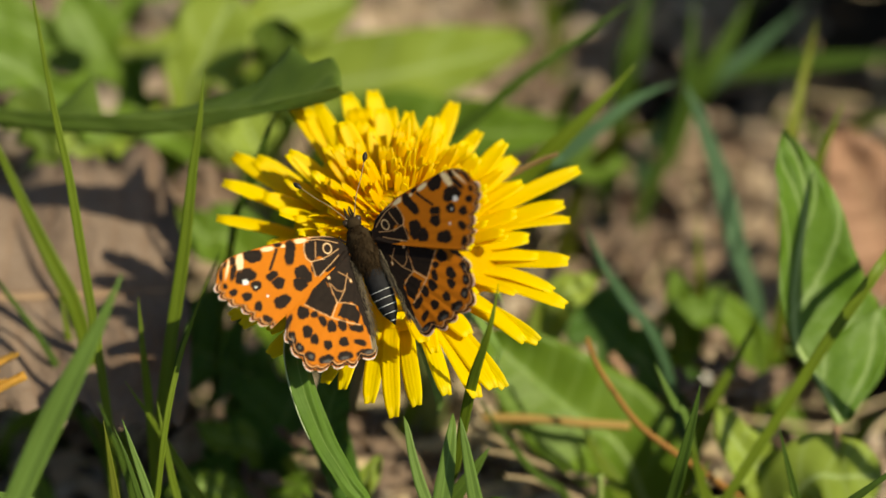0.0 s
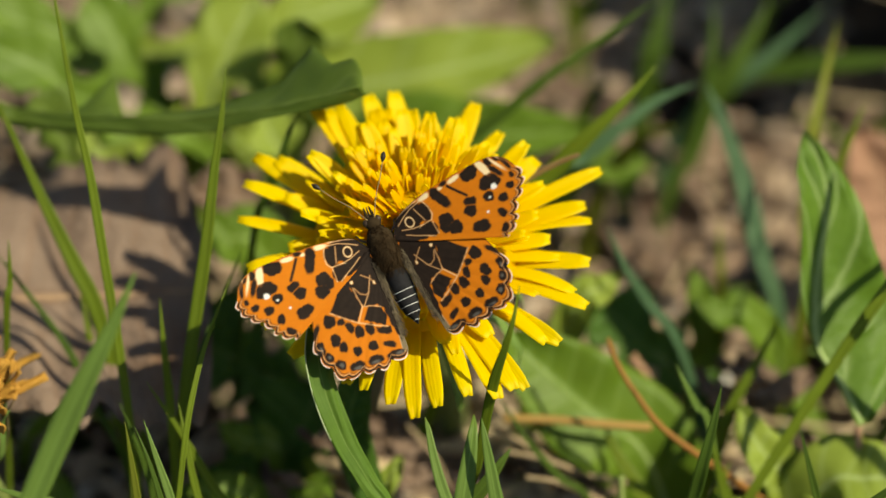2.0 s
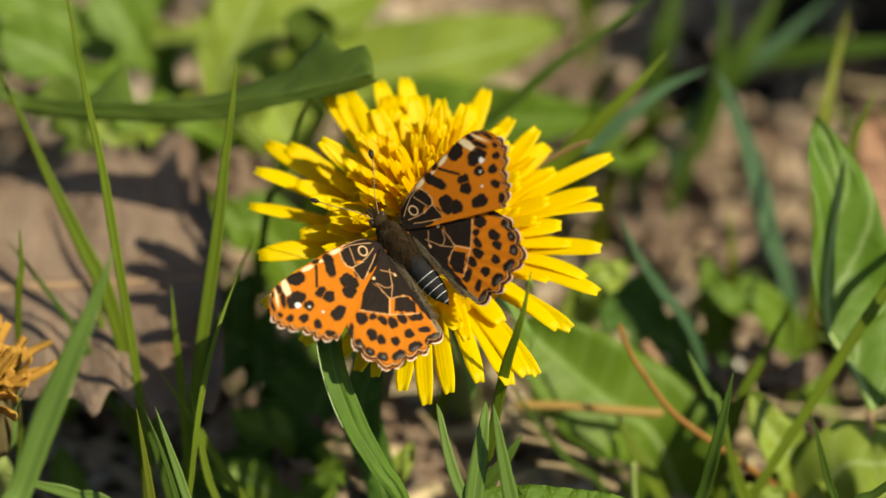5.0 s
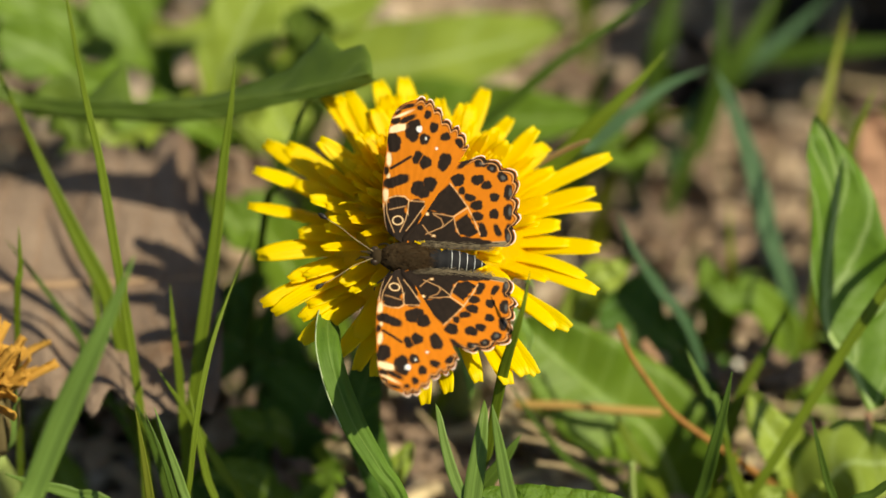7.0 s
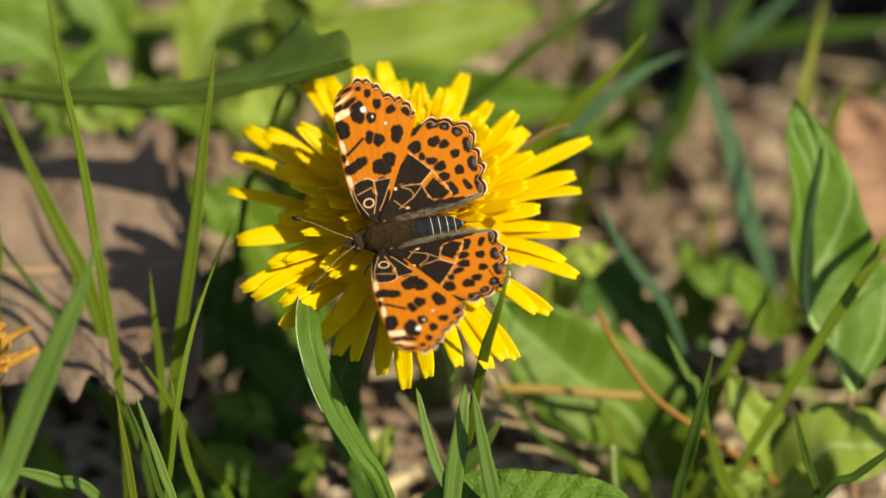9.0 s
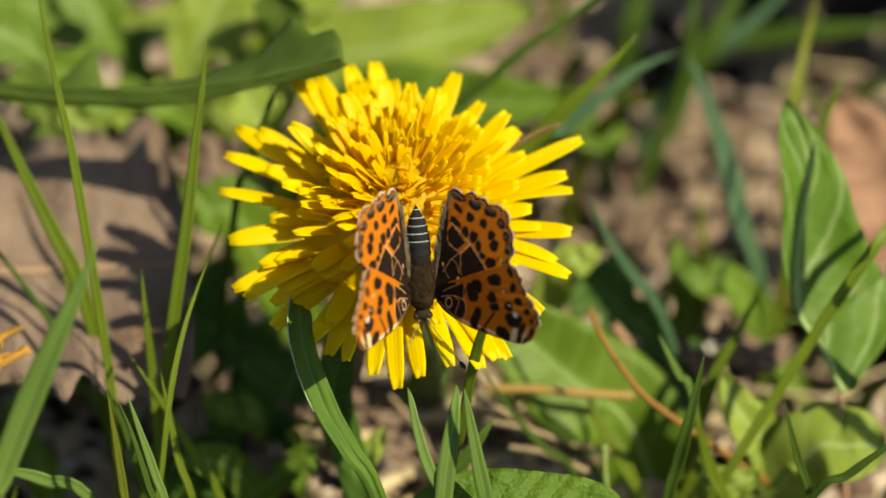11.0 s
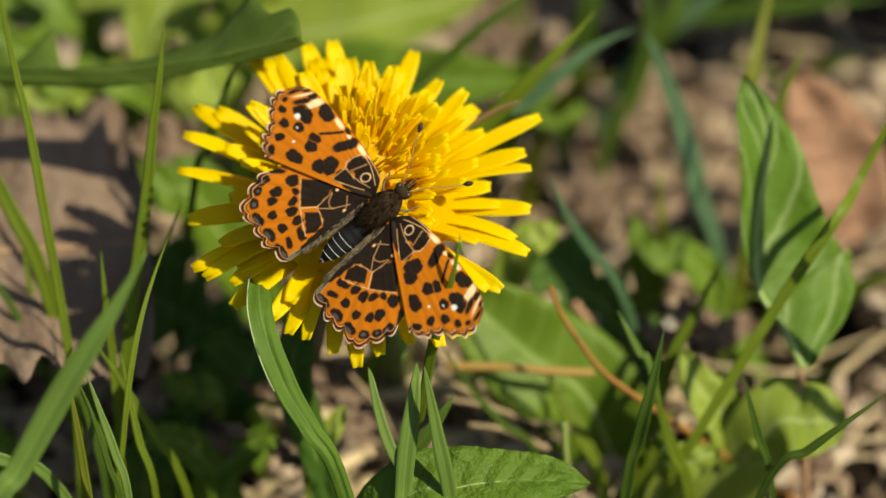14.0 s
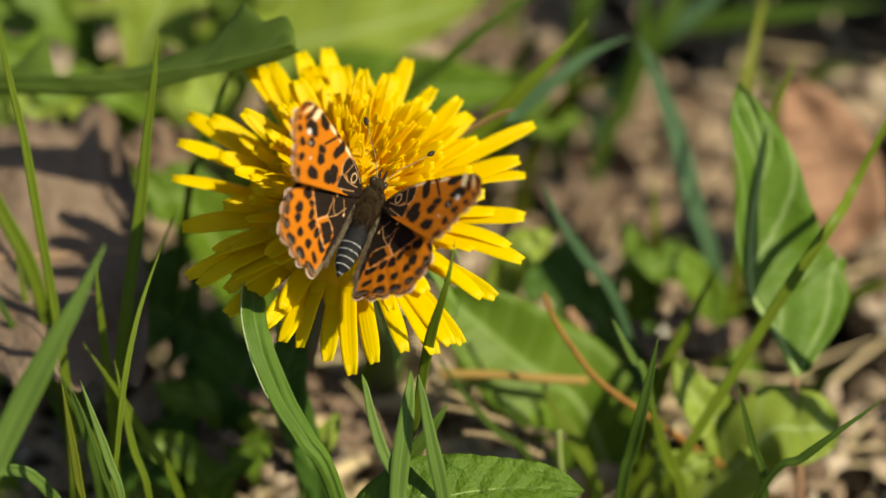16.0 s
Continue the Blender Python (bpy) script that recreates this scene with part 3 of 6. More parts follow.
blade(((0.0034, -0.0226, -0.0010), (0.0034, -0.0206, 0.0242), (0.0054, -0.0195, 0.0275), (0.0070, -0.0179, 0.0299), (0.0081, -0.0164, 0.0316)), 0.0013, GRASS_DEEP, "short dark grass blade in a tuft")
blade(((-0.0276, -0.0259, -0.0010), (-0.0276, -0.0239, 0.0252), (-0.0266, -0.0212, 0.0339), (-0.0256, -0.0175, 0.0407), (-0.0243, -0.0132, 0.0453), (-0.0228, -0.0091, 0.0483), (-0.0211, -0.0053, 0.0510)), 0.0007, GRASS, "thin green grass blade with a fine tip")
blade(((-0.0265, -0.0306, -0.0010), (-0.0265, -0.0286, 0.0289), (-0.0278, -0.0273, 0.0363), (-0.0293, -0.0252, 0.0415), (-0.0310, -0.0225, 0.0447)), 0.0007, GRASS_DEEP, "narrow dark grass blade with a sharp tip")
blade(((-0.0259, -0.0283, -0.0010), (-0.0259, -0.0263, 0.0284), (-0.0273, -0.0242, 0.0351), (-0.0289, -0.0217, 0.0394), (-0.0303, -0.0191, 0.0424)), 0.001, GRASS_PALE, "pale green grass blade among others")
blade(((-0.0302, -0.0288, -0.0010), (-0.0302, -0.0268, 0.0254), (-0.0308, -0.0249, 0.0332), (-0.0315, -0.0226, 0.0387), (-0.0323, -0.0200, 0.0431)), 0.001, GRASS_OLIVE, "yellowish grass blade among others")
blade(((-0.0235, -0.0216, -0.0010), (-0.0235, -0.0196, 0.0236), (-0.0251, -0.0174, 0.0303), (-0.0261, -0.0148, 0.0348), (-0.0271, -0.0114, 0.0386)), 0.0009, GRASS, "thin green grass blade among others")


def tuft(seed, count, x0, x1, y0, y1, low, high, mats, label):
    """Single thin blades that stand about behind the flower."""
    rng = random.Random(seed)
    for _ in range(count):
        x, y, h, a = rng.uniform(x0, x1), rng.uniform(y0, y1), rng.uniform(low, high), rng.uniform(-1, 1)
        q = [(x, y, -0.001), (x + 0.12 * a * h, y - 0.05 * h, h * 0.5), (x + 0.45 * a * h, y - 0.12 * h, h * 0.86), (x + 0.8 * a * h, y - 0.2 * h, h)]
        blade(q, rng.uniform(0.0009, 0.0022), rng.choice(mats), label)


tuft(31, 22, 0.012, 0.075, 0.045, 0.13, 0.012, 0.034, (GRASS, GRASS_BLUE, GRASS_DEEP, GRASS_OLIVE), "slender green grass blade on the soil")
tuft(32, 12, -0.05, 0.0, 0.012, 0.05, 0.010, 0.022, (GRASS, GRASS_DEEP), "short green grass blade on shaded soil")
tuft(33, 14, 0.0, 0.06, 0.008, 0.04, 0.008, 0.020, (GRASS, GRASS_PALE, GRASS_DEEP), "short green grass blade among litter")


# ---------- leaves ----------
def outline(kind, n, rng):
    """Half widths of both sides of a leaf along its length, from foot to tip."""
    s = np.linspace(0, 1, n)
    if kind == "lance":
        w = np.sin(np.pi * np.clip(s, 0, 1) ** 0.8) ** 0.8
        w = np.maximum(w, 0.05 * (1 - s))
        return w, w
    if kind == "pointed":
        w = np.sin(np.pi * (0.02 + 0.98 * s) ** 0.66) ** 0.85
        return w, w
    if kind == "plantain":
        # seen half from its side: a narrow half before the midrib, a broad one behind it
        k = (0, 0.07, 0.14, 0.265, 0.43, 0.585, 0.74, 0.87, 0.95, 1)
        return (np.interp(s, k, (0.07, 0.05, 0.05, 0.04, 0.18, 0.26, 0.36, 0.33, 0.17, 0.02)),
                np.interp(s, k, (0.12, 0.66, 0.98, 1.16, 0.98, 0.66, 0.36, 0.16, 0.07, 0.02)))
    if kind == "blunt":
        w = np.sin(np.pi * (0.05 + 0.6 * s)) ** 0.5 * np.clip((1 - s) / 0.05, 0.02, 1) ** 0.4 * (1 + 0.04 * np.sin(s * 31) + 0.03 * np.sin(s * 57))
        return w, w * (1 + 0.04 * np.sin(s * 43))
    if kind == "oval":
        w = np.sin(np.pi * (0.03 + 0.97 * s) ** 0.75) ** 0.65
        return w, w
    if kind == "round":
        w = np.sqrt(np.clip(1 - (2 * s - 1) ** 2, 0, 1))
        return w, w
    if kind == "serrated":
        w = np.sin(np.pi * (0.05 + 0.95 * s) ** 0.8) ** 0.6
        tooth = 1 + 0.05 * (1 - (s * 17 % 1))
        return w * tooth, w * tooth
    if kind == "strap":
        w = np.clip((1 - s) / 0.2, 0.03, 1) ** 0.6 * np.clip(0.55 + s, 0, 1)
        return w, w
    if kind == "hanging":
        # a narrow turned-under side and an upper side with two pointed lobes and a blunt tip
        up = 0.11 + 0.42 * np.clip((s - 0.5) / 0.4, 0, 1)
        for mid, wide, high in ((0.406, 0.055, 0.75), (0.8625, 0.06, 0.45)):
            up = up + high * np.clip(1 - np.abs(s - mid) / wide, 0, 1)
        end = np.clip((1.0 - s) / 0.03, 0, 1) ** 0.5
        return np.maximum(up * end, 0.02), np.maximum((0.04 + 0.14 * np.sin(np.pi * s) ** 0.8) * end, 0.02)
    sides = []
    for ph in (0.0, 0.45):
        k = (s * 5.0 + ph + 0.25 * rng.random()) % 1
        lobe = np.where(k < 0.72, 0.28 + 0.72 * (k / 0.72) ** 1.5, 1.0 - 0.74 * ((k - 0.72) / 0.28) ** 0.8)
        env = np.clip(0.22 + 1.25 * s, 0, 1) * np.clip((1.0 - s) / 0.10, 0, 1) ** 0.5
        top = np.clip((s - 0.74) / 0.1, 0, 1)
        sides.append(np.maximum(env * (lobe * (1 - top) + 0.95 * top), 0.06 * (1 - s)))
    return sides[0], sides[1]


def leaf(name, pts, width, kind, mat, label, face=(0.1, -0.55, 0.85), fold=0.25, wave=0.0004, seed=1, category="leaf", twist=0.0, n=44, across=11, rib=None, edge=None):
    rng = random.Random(seed)
    p = spline(pts, n)
    a, b = outline(kind, n, rng)
    a, b = np.maximum(a, 0.02) * width / 2, np.maximum(b, 0.02) * width / 2

    def relief(s, c):
        return wave * noise.noise(Vector((s * 6 + seed, c * 1.6, seed * 3.1))) * (0.3 + abs(c)) * 2 + 0.0001 * noise.noise(Vector((s * 30 - abs(c) * 4, c * 5, seed)))

    ob = part(name, ribbon(p - p[0], np.full(n, width / 2), face, across, 0.0004, fold, a, b, relief, twist), mat)
    ob.location = Vector(p[0])
    part("midrib", tube(p[:-3] - p[0], np.linspace(0.00035, 0.00012, n - 3) * (width / 0.012) ** 0.5, 6), rib or RIB, ob)
    if edge:
        side = unit(np.cross(unit(np.gradient(p, axis=0)), np.array(face)))
        nor = unit(np.cross(side, unit(np.gradient(p, axis=0))))
        rim = p - p[0] - side * a[:, None] + nor * (fold * width / 2)
        part("leaf_edge", tube(rim[n * 2 // 5:], np.full(n - n * 2 // 5, 0.00008), 6), edge, ob, "pale leaf edge")
    return tagged(ob, label, category)


leaf("dandelion_leaf", ((-0.0066, 0.0819, -0.0010), (-0.0278, 0.0690, 0.0355), (-0.0368, 0.0635, 0.0352), (-0.0464, 0.0594, 0.0366), (-0.0561, 0.0601, 0.0405)), 0.0085, "lobed", LEAF_MID, "green lobed dandelion leaf out of focus", seed=1)
leaf("dandelion_leaf", ((-0.0128, 0.0596, -0.0010), (-0.0253, 0.0516, 0.0273), (-0.0320, 0.0472, 0.0299), (-0.0374, 0.0444, 0.0313), (-0.0428, 0.0406, 0.0299)), 0.0076, "lobed", LEAF_BRIGHT, "bright lobed dandelion leaf out of focus", seed=2)
leaf("dandelion_leaf", ((-0.0279, 0.0819, -0.0010), (-0.0224, 0.0575, 0.0343), (-0.0207, 0.0503, 0.0336), (-0.0192, 0.0453, 0.0322), (-0.0171, 0.0414, 0.0308)), 0.0076, "lobed", LEAF_BRIGHT, "bright lobed dandelion leaf out of focus", seed=3)
leaf("dandelion_leaf", ((-0.0388, 0.0396, -0.0010), (-0.0414, 0.0384, 0.0272), (-0.0430, 0.0376, 0.0341), (-0.0447, 0.0379, 0.0391), (-0.0472, 0.0386, 0.0429)), 0.0075, "lobed", LEAF_LOBED, "dull green lobed dandelion leaf in shade", seed=4)
leaf("dandelion_leaf", ((-0.0232, 0.0489, -0.0010), (-0.0194, 0.0484, 0.0297), (-0.0171, 0.0481, 0.0371), (-0.0155, 0.0484, 0.0421), (-0.0147, 0.0495, 0.0464)), 0.0069, "lobed", LEAF_LOBED, "dull green lobed dandelion leaf in shade", seed=5)
leaf("low_leaf", ((-0.0094, 0.0065, -0.0010), (-0.0165, 0.0055, 0.0149), (-0.0211, 0.0050, 0.0173), (-0.0244, 0.0055, 0.0195)), 0.0053, "oval", LEAF_MID, "low green leaf in the flower shadow", seed=6)
leaf("low_leaf", ((-0.0137, -0.0018, -0.0010), (-0.0191, -0.0017, 0.0125), (-0.0236, -0.0016, 0.0157), (-0.0275, -0.0030, 0.0156)), 0.0046, "oval", LEAF_MID, "low green leaf in the flower shadow", seed=7)
leaf("low_leaf", ((-0.0213, -0.0022, -0.0010), (-0.0179, -0.0016, 0.0096), (-0.0137, -0.0009, 0.0135), (-0.0104, 0.0001, 0.0162)), 0.0047, "oval", LEAF_MID, "low green leaf in the flower shadow", seed=8)
leaf("low_leaf", ((-0.0419, 0.0020, -0.0010), (-0.0431, 0.0035, 0.0078), (-0.0443, 0.0049, 0.0111), (-0.0442, 0.0059, 0.0138)), 0.0040, "oval", LEAF_MID, "low green leaf in the flower shadow", seed=9)
leaf("plantain_leaf", ((0.0508, -0.0030, 0.0271), (0.0484, 0.0004, 0.0306), (0.0458, 0.0034, 0.0336), (0.0454, 0.0071, 0.0378), (0.0461, 0.0104, 0.0418), (0.0469, 0.0137, 0.0459), (0.0462, 0.0167, 0.0494), (0.0443, 0.0194, 0.0526)), 0.0208, "plantain", LEAF_PLANTAIN, "upright fresh green oval leaf with pale curved veins", seed=11, face=(0.25, -0.7, 0.6), fold=0.06, n=70, across=21)
leaf("broad_leaf", ((-0.0294, 0.0596, -0.0010), (-0.0171, 0.0597, 0.0245), (-0.0098, 0.0597, 0.0276), (0.0002, 0.0592, 0.0301), (0.0095, 0.0607, 0.0318), (0.0167, 0.0620, 0.0333)), 0.0125, "oval", LEAF_BRIGHT, "large pale green leaf out of focus behind the flower", seed=12, face=(0.1, -0.5, 0.85))
leaf("dandelion_leaf", ((-0.0713, 0.0489, -0.0010), (-0.0551, 0.0299, 0.0465), (-0.0474, 0.0278, 0.0488), (-0.0405, 0.0249, 0.0502), (-0.0335, 0.0223, 0.0522), (-0.0268, 0.0196, 0.0542), (-0.0200, 0.0174, 0.0570), (-0.0134, 0.0152, 0.0601), (-0.0066, 0.0134, 0.0636)), 0.0185, "hanging", LEAF_LOBED, "lobed dandelion leaf with a dark shaded face beside the flower", seed=13, face=(-0.18, -0.28, 0.94), fold=-0.1, rib=LEAF_LOBED, n=110, across=13)
leaf("dandelion_leaf", ((-0.0315, 0.0467, -0.0010), (-0.0306, 0.0473, 0.0161), (-0.0295, 0.0479, 0.0230), (-0.0271, 0.0498, 0.0314), (-0.0242, 0.0532, 0.0385), (-0.0206, 0.0577, 0.0438)), 0.0105, "lobed", LEAF_BRIGHT, "bright lobed dandelion leaf out of focus", seed=14)
leaf("dandelion_leaf", ((-0.0699, 0.0640, -0.0010), (-0.0546, 0.0637, 0.0262), (-0.0429, 0.0635, 0.0290), (-0.0298, 0.0628, 0.0312), (-0.0169, 0.0650, 0.0339), (-0.0055, 0.0689, 0.0354)), 0.0101, "lobed", LEAF_BRIGHT, "bright lobed dandelion leaf out of focus", seed=15)
leaf("dandelion_leaf", ((-0.0138, 0.0482, -0.0010), (-0.0272, 0.0468, 0.0279), (-0.0373, 0.0458, 0.0328), (-0.0453, 0.0462, 0.0396), (-0.0533, 0.0474, 0.0440)), 0.0090, "lobed", LEAF_MID, "green lobed dandelion leaf out of focus", seed=16)
leaf("dandelion_leaf", ((-0.0253, 0.0562, -0.0010), (-0.0300, 0.0569, 0.0212), (-0.0340, 0.0575, 0.0281), (-0.0380, 0.0588, 0.0343), (-0.0422, 0.0634, 0.0397)), 0.0085, "lobed", LEAF_MID, "green lobed dandelion leaf low behind dead leaves", seed=17)
leaf("broad_leaf", ((-0.0186, 0.0546, -0.0010), (-0.0047, 0.0506, 0.0261), (0.0045, 0.0479, 0.0291), (0.0129, 0.0465, 0.0306), (0.0206, 0.0467, 0.0308)), 0.0098, "oval", LEAF_MID, "green leaf behind the flower", seed=18)
leaf("broad_leaf", ((0.0316, 0.0052, -0.0010), (0.0265, 0.0061, 0.0140), (0.0197, 0.0074, 0.0201), (0.0143, 0.0097, 0.0244), (0.0097, 0.0123, 0.0275)), 0.0140, "oval", LEAF_MID, "broad green leaf in the shade below the flower", seed=19, face=(-0.2, -0.5, 0.85))
leaf("broad_leaf", ((-0.0162, 0.0153, -0.0010), (-0.0197, 0.0182, 0.0143), (-0.0230, 0.0210, 0.0192), (-0.0264, 0.0237, 0.0223)), 0.0120, "lobed", LEAF_SHADE_DARK, "dark green leaf in the flower shadow", seed=20)
leaf("broad_leaf", ((-0.0104, 0.0327, -0.0010), (-0.0198, 0.0323, 0.0231), (-0.0238, 0.0321, 0.0260), (-0.0266, 0.0339, 0.0281)), 0.0083, "oval", LEAF_MID, "green leaf beside the flower", seed=21)
leaf("stem_leaf", ((0.0042, -0.0297, -0.0010), (-0.0022, -0.0266, 0.0317), (-0.0056, -0.0245, 0.0384), (-0.0081, -0.0226, 0.0425), (-0.0099, -0.0204, 0.0465), (-0.0109, -0.0177, 0.0491), (-0.0113, -0.0134, 0.0486), (-0.0114, -0.0071, 0.0460), (-0.0113, -0.0007, 0.0434)), 0.0029, "strap", LEAF_GREY, "folded greyish green leaf with a pale edge below the flower", seed=22, face=(0.25, -0.7, 0.6), fold=0.22, edge=PALE_EDGE)
leaf("stem_leaf", ((-0.0032, -0.0099, -0.0010), (-0.0050, -0.0081, 0.0158), (-0.0080, -0.0050, 0.0272), (-0.0073, -0.0031, 0.0325), (-0.0047, -0.0005, 0.0371)), 0.0045, "strap", LEAF_SHADE_DARK, "dark green leaf below the flower", seed=23, fold=0.3)
leaf("nettle_leaf", ((-0.0119, -0.0306, -0.0010), (0.0030, -0.0283, 0.0290), (0.0105, -0.0272, 0.0319), (0.0180, -0.0260, 0.0317), (0.0251, -0.0249, 0.0299)), 0.0094, "serrated", LEAF_NETTLE, "dark green wrinkled leaf with a toothed edge", seed=24, face=(0.0, -0.25, 0.95), fold=0.12, n=70, across=15)
# four dark leaves added over lit litter, their colour standing in for shade
leaf("low_leaf", ((0.0353, 0.0187, -0.0010), (0.0353, 0.0187, 0.0060), (0.0324, 0.0191, 0.0122), (0.0289, 0.0205, 0.0165), (0.0248, 0.0232, 0.0192), (0.0218, 0.0256, 0.0204)), 0.0110, "lobed", LEAF_SHADE_DARK, "added dark leaf standing in for shade behind an orange stalk", seed=71)
leaf("low_leaf", ((-0.0230, 0.0028, -0.0010), (-0.0230, 0.0008, 0.0057), (-0.0188, 0.0036, 0.0113), (-0.0147, 0.0064, 0.0170), (-0.0118, 0.0098, 0.0220)), 0.015, "lobed", LEAF_SHADE_DARK, "dark green lobed leaf added to deepen the flower shadow", seed=72)
leaf("low_leaf", ((-0.0149, 0.0163, -0.0010), (-0.0149, 0.0143, 0.0153), (-0.0196, 0.0157, 0.0186), (-0.0236, 0.0169, 0.0203), (-0.0274, 0.0184, 0.0208)), 0.013, "lobed", LEAF_SHADE_DARK, "dark green lobed leaf added to deepen the flower shadow", seed=73)
leaf("low_leaf", ((-0.0260, 0.0000, -0.0010), (-0.0260, -0.0020, 0.0103), (-0.0226, 0.0006, 0.0142), (-0.0199, 0.0025, 0.0175)), 0.008, "oval", LEAF_SHADE_DARK, "dark green leaf added to deepen the shade low in the grass", seed=74)
leaf("low_leaf", ((-0.0059, -0.0039, -0.0010), (-0.0059, -0.0059, 0.0166), (-0.0045, -0.0051, 0.0189), (-0.0031, -0.0043, 0.0211), (-0.0023, -0.0031, 0.0224)), 0.0032, "oval", LEAF_BRIGHT, "small yellow-green leaf near the soil", seed=10)
leaf("clover_leaf", ((0.0466, -0.0017, -0.0010), (0.0427, -0.0012, 0.0161), (0.0406, -0.0009, 0.0195), (0.0386, 0.0002, 0.0225), (0.0370, 0.0026, 0.0252)), 0.0063, "oval", LEAF_BRIGHT, "small bright green leaf near soil", seed=25)
leaf("clover_leaf", ((0.0380, -0.0043, -0.0010), (0.0427, -0.0025, 0.0146), (0.0453, -0.0015, 0.0173), (0.0480, -0.0007, 0.0183)), 0.0066, "oval", LEAF_BRIGHT, "small bright green leaf near soil", seed=26)
leaf("round_leaf", ((0.0382, -0.0027, -0.0010), (0.0468, -0.0038, 0.0177), (0.0516, -0.0045, 0.0200), (0.0560, -0.0045, 0.0200)), 0.0098, "round", LEAF_BRIGHT, "rounded bright green leaf near soil", seed=27)
leaf("clover_leaf", ((0.0302, -0.0069, -0.0010), (0.0352, -0.0072, 0.0137), (0.0384, -0.0074, 0.0166), (0.0414, -0.0066, 0.0175)), 0.0053, "oval", LEAF_BRIGHT, "small yellow-green leaf near soil", seed=28)
leaf("clover_leaf", ((0.0095, 0.0165, -0.0010), (0.0182, 0.0193, 0.0249), (0.0213, 0.0203, 0.0276), (0.0236, 0.0216, 0.0291)), 0.0045, "oval", LEAF_BRIGHT, "yellow-green small leaf in the sun", seed=29)
leaf("clover_leaf", ((0.0500, 0.0248, -0.0010), (0.0407, 0.0237, 0.0191), (0.0358, 0.0231, 0.0215), (0.0324, 0.0240, 0.0226)), 0.0048, "oval", LEAF_MID, "small green leaf out of focus", seed=30)
leaf("clover_leaf", ((0.0358, 0.0239, -0.0010), (0.0343, 0.0252, 0.0178), (0.0335, 0.0259, 0.0218), (0.0329, 0.0281, 0.0244)), 0.0041, "oval", LEAF_MID, "small green leaf out of focus", seed=31)
leaf("clover_leaf", ((0.0095, 0.0571, -0.0010), (0.0195, 0.0544, 0.0183), (0.0245, 0.0531, 0.0198), (0.0288, 0.0535, 0.0203)), 0.0050, "oval", LEAF_MID, "small green leaf out of focus", seed=32)
leaf("dead_leaf", ((-0.0590, 0.0100, 0.0339), (-0.0461, 0.0124, 0.0330), (-0.0349, 0.0140, 0.0323), (-0.0252, 0.0153, 0.0319)), 0.0420, "blunt", LEAF_DEAD, "large curled tan dead leaf on the ground", seed=33, rib=RIB_DRY, face=(0.1, -0.15, 1), fold=0.05, wave=0.0014)
leaf("dead_leaf", ((0.0628, 0.0415, 0.0092), (0.0596, 0.0435, 0.0177), (0.0566, 0.0465, 0.0244), (0.0538, 0.0500, 0.0284)), 0.0120, "oval", LEAF_RED, "reddish tan dead leaf lying on the soil", seed=34, rib=RIB_DRY, face=(0, -0.6, 0.8), wave=0.001)
leaf("dead_leaf", ((0.0336, 0.0541, 0.0024), (0.0306, 0.0564, 0.0082), (0.0270, 0.0587, 0.0110)), 0.0095, "oval", LEAF_DEAD, "curled brown dead leaf on the soil", seed=35, rib=RIB_DRY, face=(0, -0.6, 0.8), wave=0.0016, fold=0.5)
leaf("dead_leaf", ((0.0437, 0.0727, -0.0035), (0.0443, 0.0751, 0.0024), (0.0406, 0.0780, 0.0058)), 0.0075, "oval", LEAF_DEAD, "curled brown dead leaf on the soil", seed=36, rib=RIB_DRY, face=(0.2, -0.6, 0.8), wave=0.0016, fold=0.5)
leaf("dead_leaf", ((-0.0207, 0.0406, 0.0252), (-0.0255, 0.0395, 0.0271), (-0.0290, 0.0391, 0.0265)), 0.0063, "oval", LEAF_DEAD, "curled brown dead leaf on the soil", seed=37, rib=RIB_DRY, face=(0.2, -0.6, 0.8), wave=0.0016, fold=0.5)
leaf("dead_leaf", ((0.0015, 0.0170, 0.0051), (-0.0040, 0.0164, 0.0075), (-0.0081, 0.0182, 0.0097)), 0.0076, "oval", LEAF_DEAD, "pale dead leaf on the soil below the flower", seed=38, rib=RIB_DRY, wave=0.0012)
leaf("dead_leaf", ((0.0166, 0.0105, 0.0006), (0.0029, 0.0115, 0.0064), (-0.0053, 0.0103, 0.0066)), 0.0041, "oval", LEAF_DEAD, "pale dead leaf strip on the soil", seed=39, rib=RIB_DRY, wave=0.0008)
leaf("dead_leaf", ((-0.0091, 0.0020, 0.0184), (-0.0116, 0.0010, 0.0204), (-0.0143, 0.0031, 0.0197)), 0.0021, "oval", LEAF_DEAD, "small curled scrap of pale dead leaf", seed=40, rib=RIB_DRY, face=(0.2, -0.5, 0.85), wave=0.0012, fold=0.4, n=20, across=7)
leaf("dead_leaf", ((-0.0159, -0.0006, 0.0122), (-0.0174, -0.0008, 0.0151), (-0.0190, 0.0020, 0.0153)), 0.0019, "oval", LEAF_DEAD, "small curled scrap of pale dead leaf", seed=41, rib=RIB_DRY, face=(0.2, -0.5, 0.85), wave=0.0012, fold=0.4, n=20, across=7)
leaf("dead_leaf", ((-0.0074, -0.0059, 0.0153), (-0.0092, -0.0067, 0.0174), (-0.0112, -0.0046, 0.0168)), 0.0016, "oval", LEAF_DEAD, "small curled scrap of pale dead leaf", seed=42, rib=RIB_DRY, face=(0.2, -0.5, 0.85), wave=0.0012, fold=0.4, n=20, across=7)
